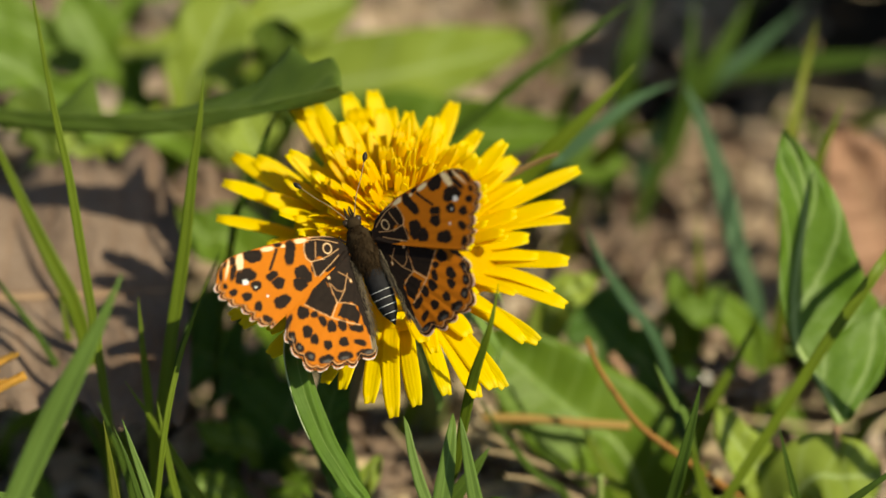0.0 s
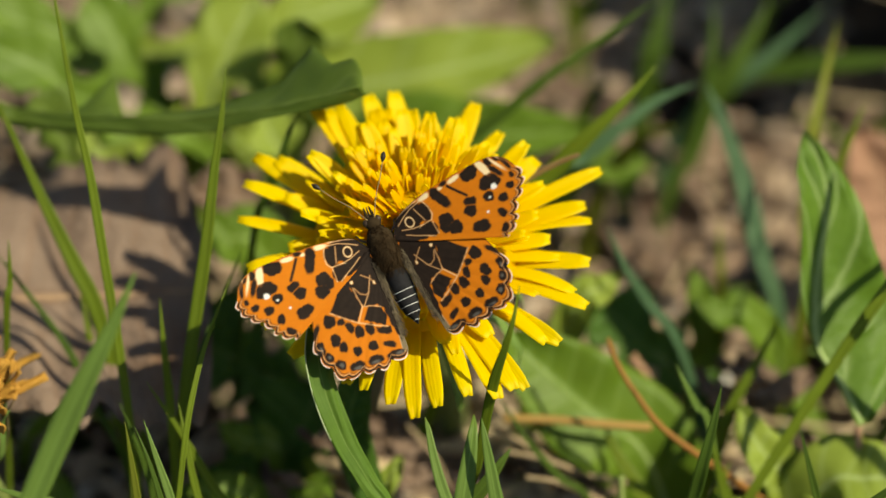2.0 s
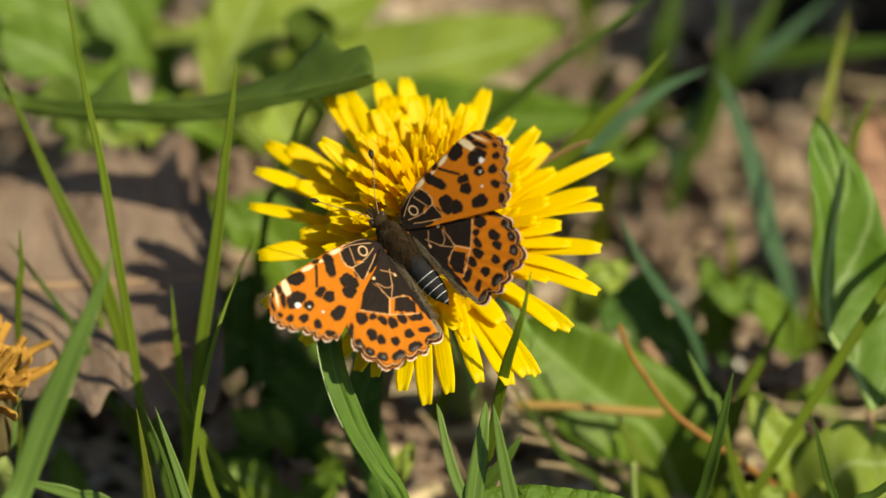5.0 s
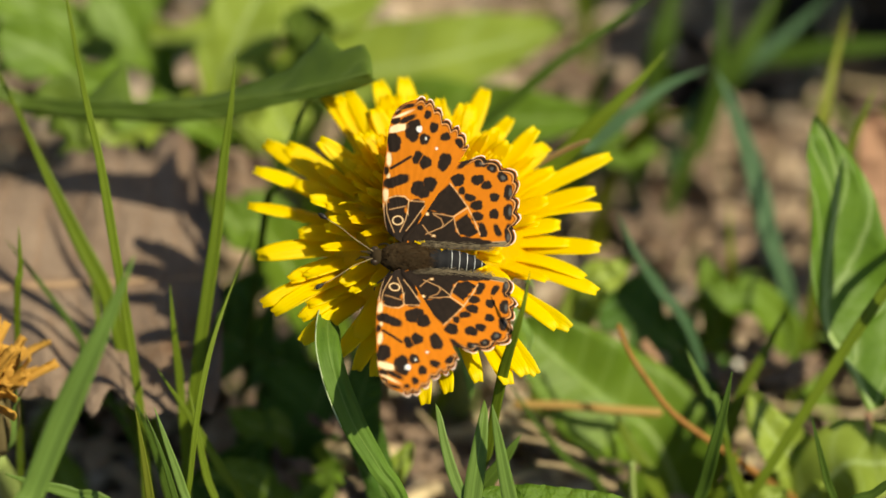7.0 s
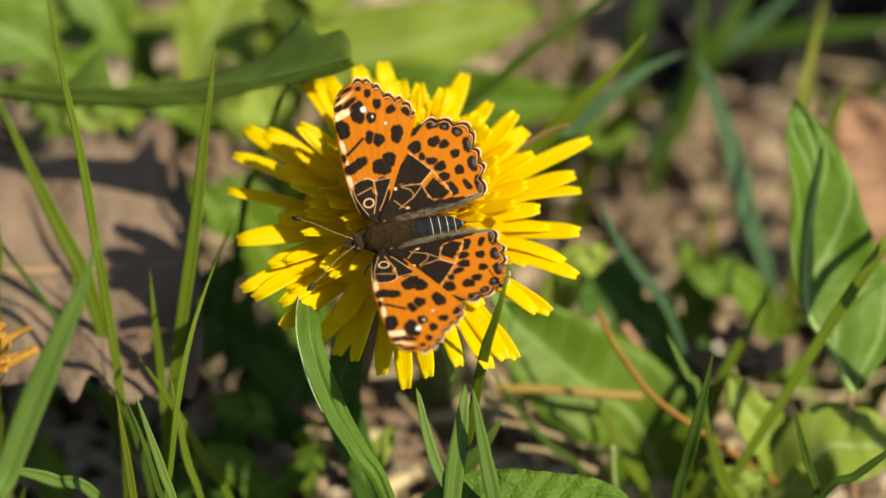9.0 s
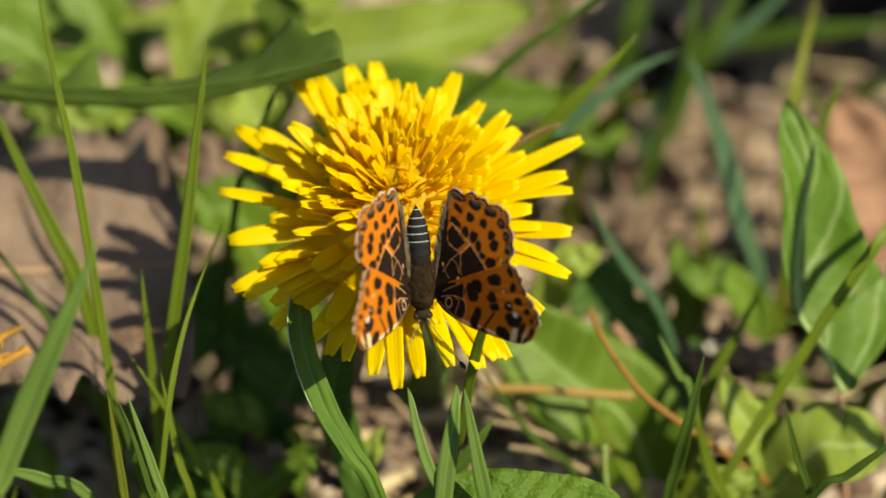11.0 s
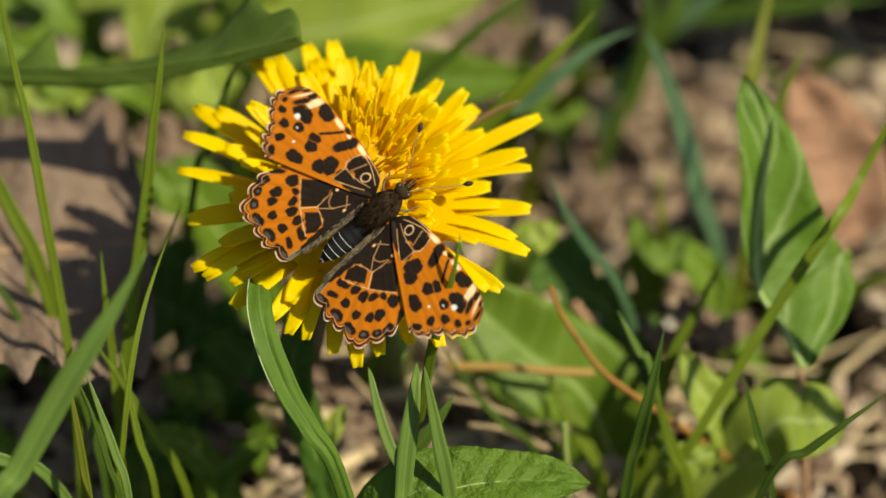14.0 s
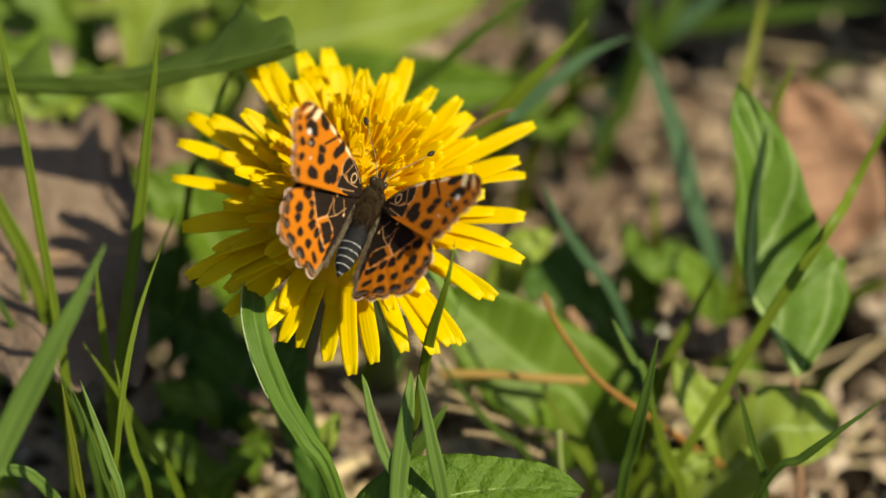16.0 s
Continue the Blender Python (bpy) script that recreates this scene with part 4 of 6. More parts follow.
leaf("dead_leaf", ((0.0001, 0.0079, 0.0129), (-0.0035, 0.0069, 0.0149), (-0.0072, 0.0089, 0.0142)), 0.0029, "oval", LEAF_DEAD, "small curled scrap of pale dead leaf", seed=43, rib=RIB_DRY, face=(0.2, -0.5, 0.85), wave=0.0012, fold=0.4, n=20, across=7)
leaf("dead_leaf", ((0.0012, 0.0062, 0.0109), (-0.0018, 0.0040, 0.0115), (-0.0049, 0.0049, 0.0095)), 0.0025, "oval", LEAF_DEAD, "small curled scrap of pale dead leaf", seed=44, rib=RIB_DRY, face=(0.2, -0.5, 0.85), wave=0.0012, fold=0.4, n=20, across=7)
leaf("dead_leaf", ((0.0086, 0.0038, 0.0082), (0.0056, 0.0032, 0.0105), (0.0026, 0.0055, 0.0101)), 0.0025, "oval", LEAF_DEAD, "small curled scrap of pale dead leaf", seed=45, rib=RIB_DRY, face=(0.2, -0.5, 0.85), wave=0.0012, fold=0.4, n=20, across=7)
leaf("dead_leaf", ((0.0177, 0.0047, 0.0093), (0.0143, 0.0044, 0.0120), (0.0110, 0.0071, 0.0120)), 0.0029, "oval", LEAF_DEAD, "small curled scrap of pale dead leaf", seed=46, rib=RIB_DRY, face=(0.2, -0.5, 0.85), wave=0.0012, fold=0.4, n=20, across=7)
leaf("dead_leaf", ((0.0234, 0.0034, 0.0107), (0.0203, 0.0025, 0.0128), (0.0173, 0.0046, 0.0122)), 0.0025, "oval", LEAF_DEAD, "small curled scrap of pale dead leaf", seed=47, rib=RIB_DRY, face=(0.2, -0.5, 0.85), wave=0.0012, fold=0.4, n=20, across=7)
leaf("dead_leaf", ((0.0369, 0.0109, 0.0165), (0.0346, 0.0109, 0.0196), (0.0324, 0.0139, 0.0200)), 0.0025, "oval", LEAF_DEAD, "small curled scrap of pale dead leaf", seed=48, rib=RIB_DRY, face=(0.2, -0.5, 0.85), wave=0.0012, fold=0.4, n=20, across=7)
leaf("dead_leaf", ((0.0427, 0.0166, 0.0170), (0.0389, 0.0156, 0.0189), (0.0353, 0.0177, 0.0183)), 0.0029, "oval", LEAF_DEAD, "small curled scrap of pale dead leaf", seed=49, rib=RIB_DRY, face=(0.2, -0.5, 0.85), wave=0.0012, fold=0.4, n=20, across=7)
leaf("dead_leaf", ((0.0464, 0.0152, 0.0184), (0.0425, 0.0124, 0.0182), (0.0388, 0.0126, 0.0153)), 0.0033, "oval", LEAF_DEAD, "small curled scrap of pale dead leaf", seed=50, rib=RIB_DRY, face=(0.2, -0.5, 0.85), wave=0.0012, fold=0.4, n=20, across=7)
leaf("dead_leaf", ((0.0498, 0.0072, 0.0121), (0.0467, 0.0065, 0.0144), (0.0438, 0.0088, 0.0140)), 0.0025, "oval", LEAF_DEAD, "small curled scrap of pale dead leaf", seed=51, rib=RIB_DRY, face=(0.2, -0.5, 0.85), wave=0.0012, fold=0.4, n=20, across=7)
leaf("dead_leaf", ((-0.0396, 0.0118, 0.0114), (-0.0411, 0.0133, 0.0162), (-0.0431, 0.0177, 0.0184)), 0.0037, "oval", LEAF_DEAD, "small curled scrap of pale dead leaf", seed=52, rib=RIB_DRY, face=(0.2, -0.5, 0.85), wave=0.0012, fold=0.4, n=20, across=7)
leaf("dead_leaf", ((-0.0349, 0.0115, 0.0110), (-0.0378, 0.0106, 0.0131), (-0.0411, 0.0128, 0.0126)), 0.0025, "oval", LEAF_DEAD, "small curled scrap of pale dead leaf", seed=53, rib=RIB_DRY, face=(0.2, -0.5, 0.85), wave=0.0012, fold=0.4, n=20, across=7)
leaf("dead_leaf", ((-0.0316, 0.0198, 0.0177), (-0.0338, 0.0191, 0.0200), (-0.0364, 0.0215, 0.0198)), 0.0021, "oval", LEAF_DEAD, "small curled scrap of pale dead leaf", seed=54, rib=RIB_DRY, face=(0.2, -0.5, 0.85), wave=0.0012, fold=0.4, n=20, across=7)
leaf("dead_leaf", ((-0.0136, -0.0006, 0.0154), (-0.0156, -0.0017, 0.0171), (-0.0178, 0.0000, 0.0161)), 0.0016, "oval", LEAF_DEAD, "small curled scrap of pale dead leaf", seed=55, rib=RIB_DRY, face=(0.2, -0.5, 0.85), wave=0.0012, fold=0.4, n=20, across=7)
leaf("dead_leaf", ((0.0288, 0.0451, 0.0104), (0.0251, 0.0453, 0.0137), (0.0214, 0.0485, 0.0144)), 0.0035, "oval", LEAF_DEAD, "small curled scrap of pale dead leaf", seed=56, rib=RIB_DRY, face=(0.2, -0.5, 0.85), wave=0.0012, fold=0.4, n=20, across=7)
leaf("dead_leaf", ((0.0400, 0.0429, 0.0139), (0.0362, 0.0403, 0.0140), (0.0326, 0.0409, 0.0116)), 0.0031, "oval", LEAF_DEAD, "small curled scrap of pale dead leaf", seed=57, rib=RIB_DRY, face=(0.2, -0.5, 0.85), wave=0.0012, fold=0.4, n=20, across=7)
leaf("dead_leaf", ((0.0255, 0.0730, 0.0124), (0.0207, 0.0731, 0.0155), (0.0161, 0.0764, 0.0163)), 0.0041, "oval", LEAF_DEAD, "small curled scrap of pale dead leaf", seed=58, rib=RIB_DRY, face=(0.2, -0.5, 0.85), wave=0.0012, fold=0.4, n=20, across=7)
leaf("dead_leaf", ((0.0210, 0.0612, 0.0138), (0.0175, 0.0600, 0.0156), (0.0141, 0.0621, 0.0149)), 0.0027, "oval", LEAF_DEAD, "small curled scrap of pale dead leaf", seed=59, rib=RIB_DRY, face=(0.2, -0.5, 0.85), wave=0.0012, fold=0.4, n=20, across=7)
leaf("dead_leaf", ((0.0360, 0.0581, 0.0102), (0.0335, 0.0586, 0.0139), (0.0311, 0.0622, 0.0151)), 0.0031, "oval", LEAF_DEAD, "small curled scrap of pale dead leaf", seed=60, rib=RIB_DRY, face=(0.2, -0.5, 0.85), wave=0.0012, fold=0.4, n=20, across=7)
# six leaves added out of view, only to shade the soil far right
leaf("dandelion_leaf", ((0.1200, 0.0800, -0.0010), (0.1100, 0.0780, 0.0220), (0.0960, 0.0760, 0.0413), (0.0820, 0.0740, 0.0550), (0.0660, 0.0720, 0.0594)), 0.02, "lobed", LEAF_MID, "unseen lobed weed leaf added to shade the far right soil", seed=90, face=(0.6, -0.3, 0.75))
leaf("dandelion_leaf", ((0.1300, 0.0900, -0.0010), (0.1200, 0.0880, 0.0264), (0.1060, 0.0860, 0.0495), (0.0920, 0.0840, 0.0660), (0.0760, 0.0820, 0.0713)), 0.022, "lobed", LEAF_MID, "unseen lobed weed leaf added to shade the far right soil", seed=91, face=(0.6, -0.3, 0.75))
leaf("dandelion_leaf", ((0.1380, 0.1040, -0.0010), (0.1280, 0.1020, 0.0256), (0.1140, 0.1000, 0.0480), (0.1000, 0.0980, 0.0640), (0.0840, 0.0960, 0.0691)), 0.022, "lobed", LEAF_MID, "unseen lobed weed leaf added to shade the far right soil", seed=92, face=(0.6, -0.3, 0.75))
leaf("dandelion_leaf", ((0.1300, 0.1160, -0.0010), (0.1200, 0.1140, 0.0288), (0.1060, 0.1120, 0.0540), (0.0920, 0.1100, 0.0720), (0.0760, 0.1080, 0.0778)), 0.022, "lobed", LEAF_MID, "unseen lobed weed leaf added to shade the far right soil", seed=93, face=(0.6, -0.3, 0.75))
leaf("dandelion_leaf", ((0.1160, 0.1000, -0.0010), (0.1060, 0.0980, 0.0200), (0.0920, 0.0960, 0.0375), (0.0780, 0.0940, 0.0500), (0.0620, 0.0920, 0.0540)), 0.018, "lobed", LEAF_MID, "unseen lobed weed leaf added to shade the far right soil", seed=94, face=(0.6, -0.3, 0.75))
leaf("dandelion_leaf", ((0.1420, 0.1220, -0.0010), (0.1320, 0.1200, 0.0300), (0.1180, 0.1180, 0.0562), (0.1040, 0.1160, 0.0750), (0.0880, 0.1140, 0.0810)), 0.022, "lobed", LEAF_MID, "unseen lobed weed leaf added to shade the far right soil", seed=95, face=(0.6, -0.3, 0.75))


# ---------- stalks ----------
def stalk(name, pts, r0, r1, mat, label, category="stalk"):
    n = 24
    p = spline(pts, n)
    ob = part(name, tube(p - p[0], np.linspace(r0, r1, n), 8), mat)
    ob.location = Vector(p[0])
    return tagged(ob, label, category)


stalk("orange_stalk", ((0.0573, 0.0001, -0.0024), (0.0456, -0.0025, 0.0100), (0.0379, -0.0037, 0.0178), (0.0321, -0.0042, 0.0235), (0.0278, -0.0028, 0.0266), (0.0249, -0.0012, 0.0301), (0.0227, 0.0011, 0.0328), (0.0216, 0.0031, 0.0350)), 0.00044, 0.00025, RUST, "thin orange dry stalk among the grass")
stalk("straw", ((0.0217, 0.0025, 0.0128), (0.0173, 0.0033, 0.0153), (0.0126, 0.0048, 0.0185), (0.0087, 0.0068, 0.0209)), 0.00044, 0.00032, OLD_STRAW, "dull tan dry straw lying in the litter")
stalk("straw", ((0.0190, 0.0020, 0.0122), (0.0163, 0.0022, 0.0155), (0.0123, 0.0032, 0.0182), (0.0082, 0.0047, 0.0200)), 0.00032, 0.00044, OLD_STRAW, "dull tan dry straw lying in the litter")
stalk("straw", ((0.0243, 0.0010, 0.0142), (0.0196, 0.0010, 0.0156), (0.0142, 0.0014, 0.0177), (0.0096, 0.0020, 0.0184)), 0.00038, 0.00029, OLD_STRAW, "dull tan dry straw lying in the litter")
stalk("straw", ((0.0036, 0.0042, 0.0086), (0.0016, 0.0058, 0.0136), (-0.0018, 0.0084, 0.0167)), 0.00035, 0.00025, OLD_STRAW, "dull tan dry straw lying in the litter")
stalk("straw", ((0.0215, -0.0019, 0.0138), (0.0162, -0.0019, 0.0169), (0.0122, -0.0015, 0.0174)), 0.00041, 0.00029, OLD_STRAW, "dull tan dry straw lying in the litter")
stalk("straw", ((0.0418, 0.0157, 0.0143), (0.0363, 0.0159, 0.0162), (0.0315, 0.0154, 0.0156)), 0.00032, 0.00025, OLD_STRAW, "dull tan dry straw lying in the litter")
stalk("straw", ((0.0269, 0.0031, 0.0212), (0.0215, 0.0026, 0.0221), (0.0156, 0.0029, 0.0225), (0.0096, 0.0030, 0.0226)), 0.00051, 0.00057, STRAW, "pale orange dry straw lying across leaves")
stalk("twig", ((0.0475, 0.0545, 0.0044), (0.0394, 0.0542, 0.0056), (0.0335, 0.0538, 0.0051)), 0.00057, 0.00076, TWIG, "dry twig on the soil")
stalk("red_stalk", ((0.0307, 0.0155, -0.0010), (0.0307, 0.0135, 0.0118), (0.0286, 0.0146, 0.0158), (0.0266, 0.0158, 0.0185), (0.0251, 0.0171, 0.0199)), 0.0004, 0.0006, STEM_RED, "short reddish brown stalk in the shade")
stalk("leaf_stem", ((0.0520, -0.0078, -0.0010), (0.0516, -0.0058, 0.0122), (0.0510, -0.0025, 0.0208), (0.0507, -0.0006, 0.0245)), 0.00051, 0.00044, STEM_RED, "reddish brown leaf stem")
stalk("flower_stalk", ((0.0239, -0.0126, -0.0010), (0.0234, -0.0108, 0.0172), (0.0231, -0.0097, 0.0216), (0.0230, -0.0087, 0.0243)), 0.00038, 0.00044, STEM, "thin green stalk with a tiny tip")


# ---------- dandelion ----------
FLOWER = Vector((-0.0003, 0.0012, 0.0518))
# the long outer florets: way round the head in degrees, reach in millimetres
OUTER = ((-40, 21), (-36, 20.6), (-34, 19.4), (-25, 19.6), (-20, 19.2), (-15, 19.1), (-11, 17.1), (-5, 16.7), (6, 16.3), (12, 15.8), (21, 18.5), (39, 16.4), (49, 16.7), (59, 16.8), (65, 22.2), (80, 19.2), (89, 19.8), (101, 19.5), (116, 19.2), (118, 21.1), (128, 20.9), (136, 20.1), (147, 23.1), (152, 22.6), (159, 22.8), (165, 21.6), (171, 22), (178, 23.8), (-175, 21.8), (-167, 20.7), (-160, 20.5), (-148, 19.5), (-137, 20.7), (-132, 18.8), (-126, 21), (-118, 21.4), (-101, 19.6), (-88, 20), (-75, 20.5), (-56, 21.1), (-55, 18.4))
FLOWER_TURN = Matrix.Rotation(radians(13), 4, "X")


def floret_mesh(name, length, width, e0, e1, mat, seed, cup=0.22, splay=0.0):
    """One strap-shaped ray floret: foot at the origin, growing along +y, with a five-toothed tip."""
    rng = random.Random(seed)
    n = 15
    s = np.linspace(0, 1, n)
    ang = np.radians(e0 + (e1 - e0) * s ** 1.2)
    step = length / (n - 1)
    y = np.concatenate(([0], np.cumsum(np.cos(ang[1:]) * step)))
    z = np.concatenate(([0], np.cumsum(np.sin(ang[1:]) * step)))
    x = splay * length * s ** 2
    pts = np.stack([x, y, z], 1)
    w = width / 2 * (0.45 + 0.55 * np.clip(s / 0.5, 0, 1)) * np.sqrt(np.clip(1 - 0.72 * np.clip((s - 0.72) / 0.28, 0, 1) ** 2.6, 0, 1))
    bm = ribbon(pts, w, (0, -0.5, 1), 7, 0.00016, cup * rng.uniform(-0.6, 1.2), relief=lambda a, c: 0.00005 * math.cos(c * 9) * min(1, a * 3))
    # teeth at the tip
    bm.verts.ensure_lookup_table()
    end = Vector(pts[-1])
    way = Vector(unit(pts[-1] - pts[-2]))
    for v in bm.verts:
        if (v.co - end).dot(way) > -step * 0.3:
            v.co += way * (0.0002 * abs(math.sin(2.5 * math.pi * (v.co.x - end.x) / width)) - 0.0001)
    me = bpy.data.meshes.new(name)
    me.materials.append(mat)
    bm.to_mesh(me)
    bm.free()
    me.shade_smooth()
    return me


def make_dandelion():
    flower = thing("dandelion", "open yellow dandelion head with many strap florets on a stem", "flower", at=FLOWER)
    flower.matrix_world = Matrix.Translation(FLOWER) @ FLOWER_TURN
    rng = random.Random(11)
    for i, (deg, reach) in enumerate(OUTER):
        a, r, h = radians(deg), 0.0042, -0.0046
        tip = 0.0005 + 0.0020 * math.cos(a)
        slope = math.degrees(math.atan2(tip - h, reach / 1000 - r))
        bow = rng.uniform(8, 24)
        ob = new("ray_floret", floret_mesh("ray_floret", 1.02 * math.hypot(reach / 1000 - r, tip - h), rng.uniform(0.0019, 0.0026), slope + bow, slope - bow, PETAL, 700 + i))
        ob.parent = flower
        ob.matrix_local = Matrix.Rotation(-a, 4, "Z") @ Matrix.Translation((0, r, h)) @ Matrix.Rotation(rng.uniform(-0.35, 0.35), 4, "Y")
    # rings: count, foot radius, foot height, length, width, slope at foot and tip, inner or outer
    rings = (
        (34, 0.0040, -0.0036, 0.0134, 0.0022, 34, 12, PETAL),
        (32, 0.0035, -0.0024, 0.0124, 0.0020, 46, 24, PETAL),
        (38, 0.0026, -0.0012, 0.0112, 0.0017, 56, 34, PETAL),
        (44, 0.0018, -0.0005, 0.0108, 0.0014, 64, 40, PETAL_INNER),
        (42, 0.0010, 0.0000, 0.0100, 0.0012, 74, 50, PETAL_INNER),
        (26, 0.0004, 0.0003, 0.0087, 0.0011, 84, 62, PETAL_INNER),
    )
    for k, (count, r, h, ln, wd, e0, e1, mat) in enumerate(rings):
        meshes = [floret_mesh("ray_floret", ln * rng.uniform(0.92, 1.08), wd * rng.uniform(0.9, 1.1), e0 + rng.uniform(-5, 5),
                              e1 + rng.uniform(-9, 9), mat, 100 * k + i, splay=rng.uniform(-0.08, 0.08)) for i in range(7)]
        for i in range(count):
            a = (i + rng.uniform(-0.33, 0.33)) * math.tau / count + k * 0.37
            ob = new("ray_floret", meshes[rng.randrange(7)])
            ob.parent = flower
            # the far side stands up a little, the near side hangs
            lift = (0.12 * math.cos(a) - 0.03) * (1 - k / 9) + rng.uniform(-0.10, 0.10)
            ob.matrix_local = (Matrix.Rotation(-a, 4, "Z") @ Matrix.Translation((0, r, h)) @ Matrix.Rotation(lift, 4, "X")
                               @ Matrix.Rotation(rng.uniform(-0.25, 0.25), 4, "Y") @ Matrix.Diagonal((rng.uniform(0.85, 1.12), rng.uniform(0.72, 1.12), 1, 1)))
    # one ageing floret, rolled over so that its brownish underside shows
    aged = new("ray_floret", floret_mesh("ray_floret", 0.0178, 0.0024, 22, 6, PETAL_AGED, 990, cup=0.5))
    aged.parent = flower
    aged["label"] = "ageing floret with a brownish underside"
    aged.matrix_local = Matrix.Rotation(-radians(68), 4, "Z") @ Matrix.Translation((0, 0.0042, -0.002)) @ Matrix.Rotation(radians(-62), 4, "Y")
    # thin forked styles among the inner florets
    bm = bmesh.new()
    for i in range(44):
        a, r = rng.uniform(0, math.tau), 0.0085 * math.sqrt(rng.random())
        lean = 1.0 * r / 0.0085
        d = np.array((math.sin(a) * math.sin(lean), math.cos(a) * math.sin(lean), math.cos(lean)))
        foot = np.array((math.sin(a) * r * 0.5, math.cos(a) * r * 0.5, 0.003))
        ln = rng.uniform(0.0055, 0.0075) - 0.12 * r
        k = np.array((rng.uniform(-1, 1), rng.uniform(-1, 1), 0)) * 0.0009
        tube(spline([foot, foot + d * ln * 0.7, foot + d * ln + k * 0.4, foot + d * ln * 1.1 + k], 6), np.full(6, 0.00011), 5, bm)
    tagged(part("style_tuft", bm, PETAL, flower, "thin orange-yellow styles"), kind="stuff")
    # a ridged dome for the packed yellow tubes, added to brighten gaps between florets
    bm = bmesh.new()
    loops = []
    for i in range(16):
        r = 0.0118 * (i + 0.4) / 15.4
        loops.append([bm.verts.new((math.sin(j * math.tau / 120) * r, math.cos(j * math.tau / 120) * r, 0.0084 * (1 - (r / 0.0118) ** 1.8) - 0.0016
                                    + 0.00035 * math.sin(j * math.tau / 3 + i * 1.3) + 0.0004 * noise.noise(Vector((j * 0.7, i * 0.5, 2))))) for j in range(120)])
    for p, q in zip(loops, loops[1:]):
        for j in range(120):
            bm.faces.new((p[j], q[j], q[(j + 1) % 120], p[(j + 1) % 120]))
    bm.faces.new(loops[0])
    part("floret_bed", bm, PETAL_INNER, flower, "deep yellow dome for packed floret tubes, brightening the gaps")
    # cup, bracts and stem
    bm = bmesh.new()
    ball(bm, (0, 0, -0.0072), (0.0052, 0.0052, 0.0052), seg=20)
    part("receptacle", bm, BRACT, flower, "green cup under the florets")
    for i in range(16):
        a = i * math.tau / 16
        droop = i % 2
        q = [(0, 0.0045, -0.009), (0, 0.0085, -0.0085 - 0.001 * droop), (0, 0.0115 + 0.001 * droop, -0.0108 - 0.004 * droop), (0, 0.0122, -0.0150 - 0.004 * droop)]
        b = part("bract", ribbon(spline(q, 10), 0.0012 * np.linspace(1, 0.15, 10), (0, 0.3, 1), 4, 0.0002, 0.3), BRACT if i % 3 else BRACT_DRY, flower)
        b.matrix_local = Matrix.Rotation(-a, 4, "Z")
    inv = flower.matrix_world.inverted()
    stem_pts = [inv @ Vector(p) for p in ((0.004, 0.022, -0.002), (0.003, 0.017, 0.016), (0.001, 0.009, 0.032), (0.0, 0.0035, 0.0395))]
    part("stem", tube(spline(stem_pts, 16), np.linspace(0.0019, 0.0016, 16), 12), STEM, flower)
    return flower


make_dandelion()


def make_wilted():
    """A withered dandelion head: a green cup with a bundle of shrivelled orange florets."""
    head = thing("wilted_dandelion", "withered dandelion head with shrivelled orange-brown florets", "flower", at=WILT_AT)
    rng = random.Random(21)
    bm = bmesh.new()
    ball(bm, (0, 0, -0.0035), (0.0027, 0.0027, 0.0045), seg=16)
    part("receptacle", bm, BRACT_DRY, head)
    for i in range(70):
        a, lean = rng.uniform(0, math.tau), rng.uniform(0.1, 1.1)
        ln = rng.uniform(0.004, 0.0095)
        d = np.array((math.cos(a) * math.sin(lean), math.sin(a) * math.sin(lean), math.cos(lean)))
        k = np.array((rng.uniform(-1, 1), rng.uniform(-1, 1), rng.uniform(-0.8, 0.2))) * ln * 0.5
        q = [d * 0.0015, d * (0.0015 + ln * 0.5) + k * 0.4, d * (0.0015 + ln * 0.8) + k]
        part("floret", ribbon(spline(q, 9), 0.0006 * np.linspace(0.7, 1.1, 9), (0.2, -0.8, 0.5), 4, 0.0002, rng.uniform(0.5, 1.4), twist=rng.uniform(-2, 2)), WILTED, head)
    for i in range(12):
        a = i * math.tau / 12
        q = [(0, 0.0024, -0.0062), (0, 0.0034, -0.003), (0, 0.0036, 0.0005), (0, 0.0048, 0.0030)]
        b = part("bract", ribbon(spline(q, 8), 0.0008 * np.linspace(1, 0.2, 8), (0, 1, 0.2), 4, 0.0002, 0.3), BRACT_DRY if i % 2 else BRACT, head)
        b.matrix_local = Matrix.Rotation(a, 4, "Z")
    foot = np.array((0.002, 0.01, -WILT_AT[2]))
    part("stem", tube(spline([foot, foot * 0.6, (0, 0, -0.008)], 12), np.linspace(0.0016, 0.0014, 12), 10), STEM, head)
    return head


WILT_AT = (-0.0502, -0.0102, 0.0349)
make_wilted()
bm = bmesh.new()
ball(bm, (0, 0, 0.002), (0.0026, 0.0022, 0.0022), seg=12, wob=0.5)
pale_stone = tagged(part("pebble", bm, CHALK), "small whitish pebble on the soil", "stone")
pale_stone.location = (0.0359, 0.0316, 0.0)


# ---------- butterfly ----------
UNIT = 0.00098


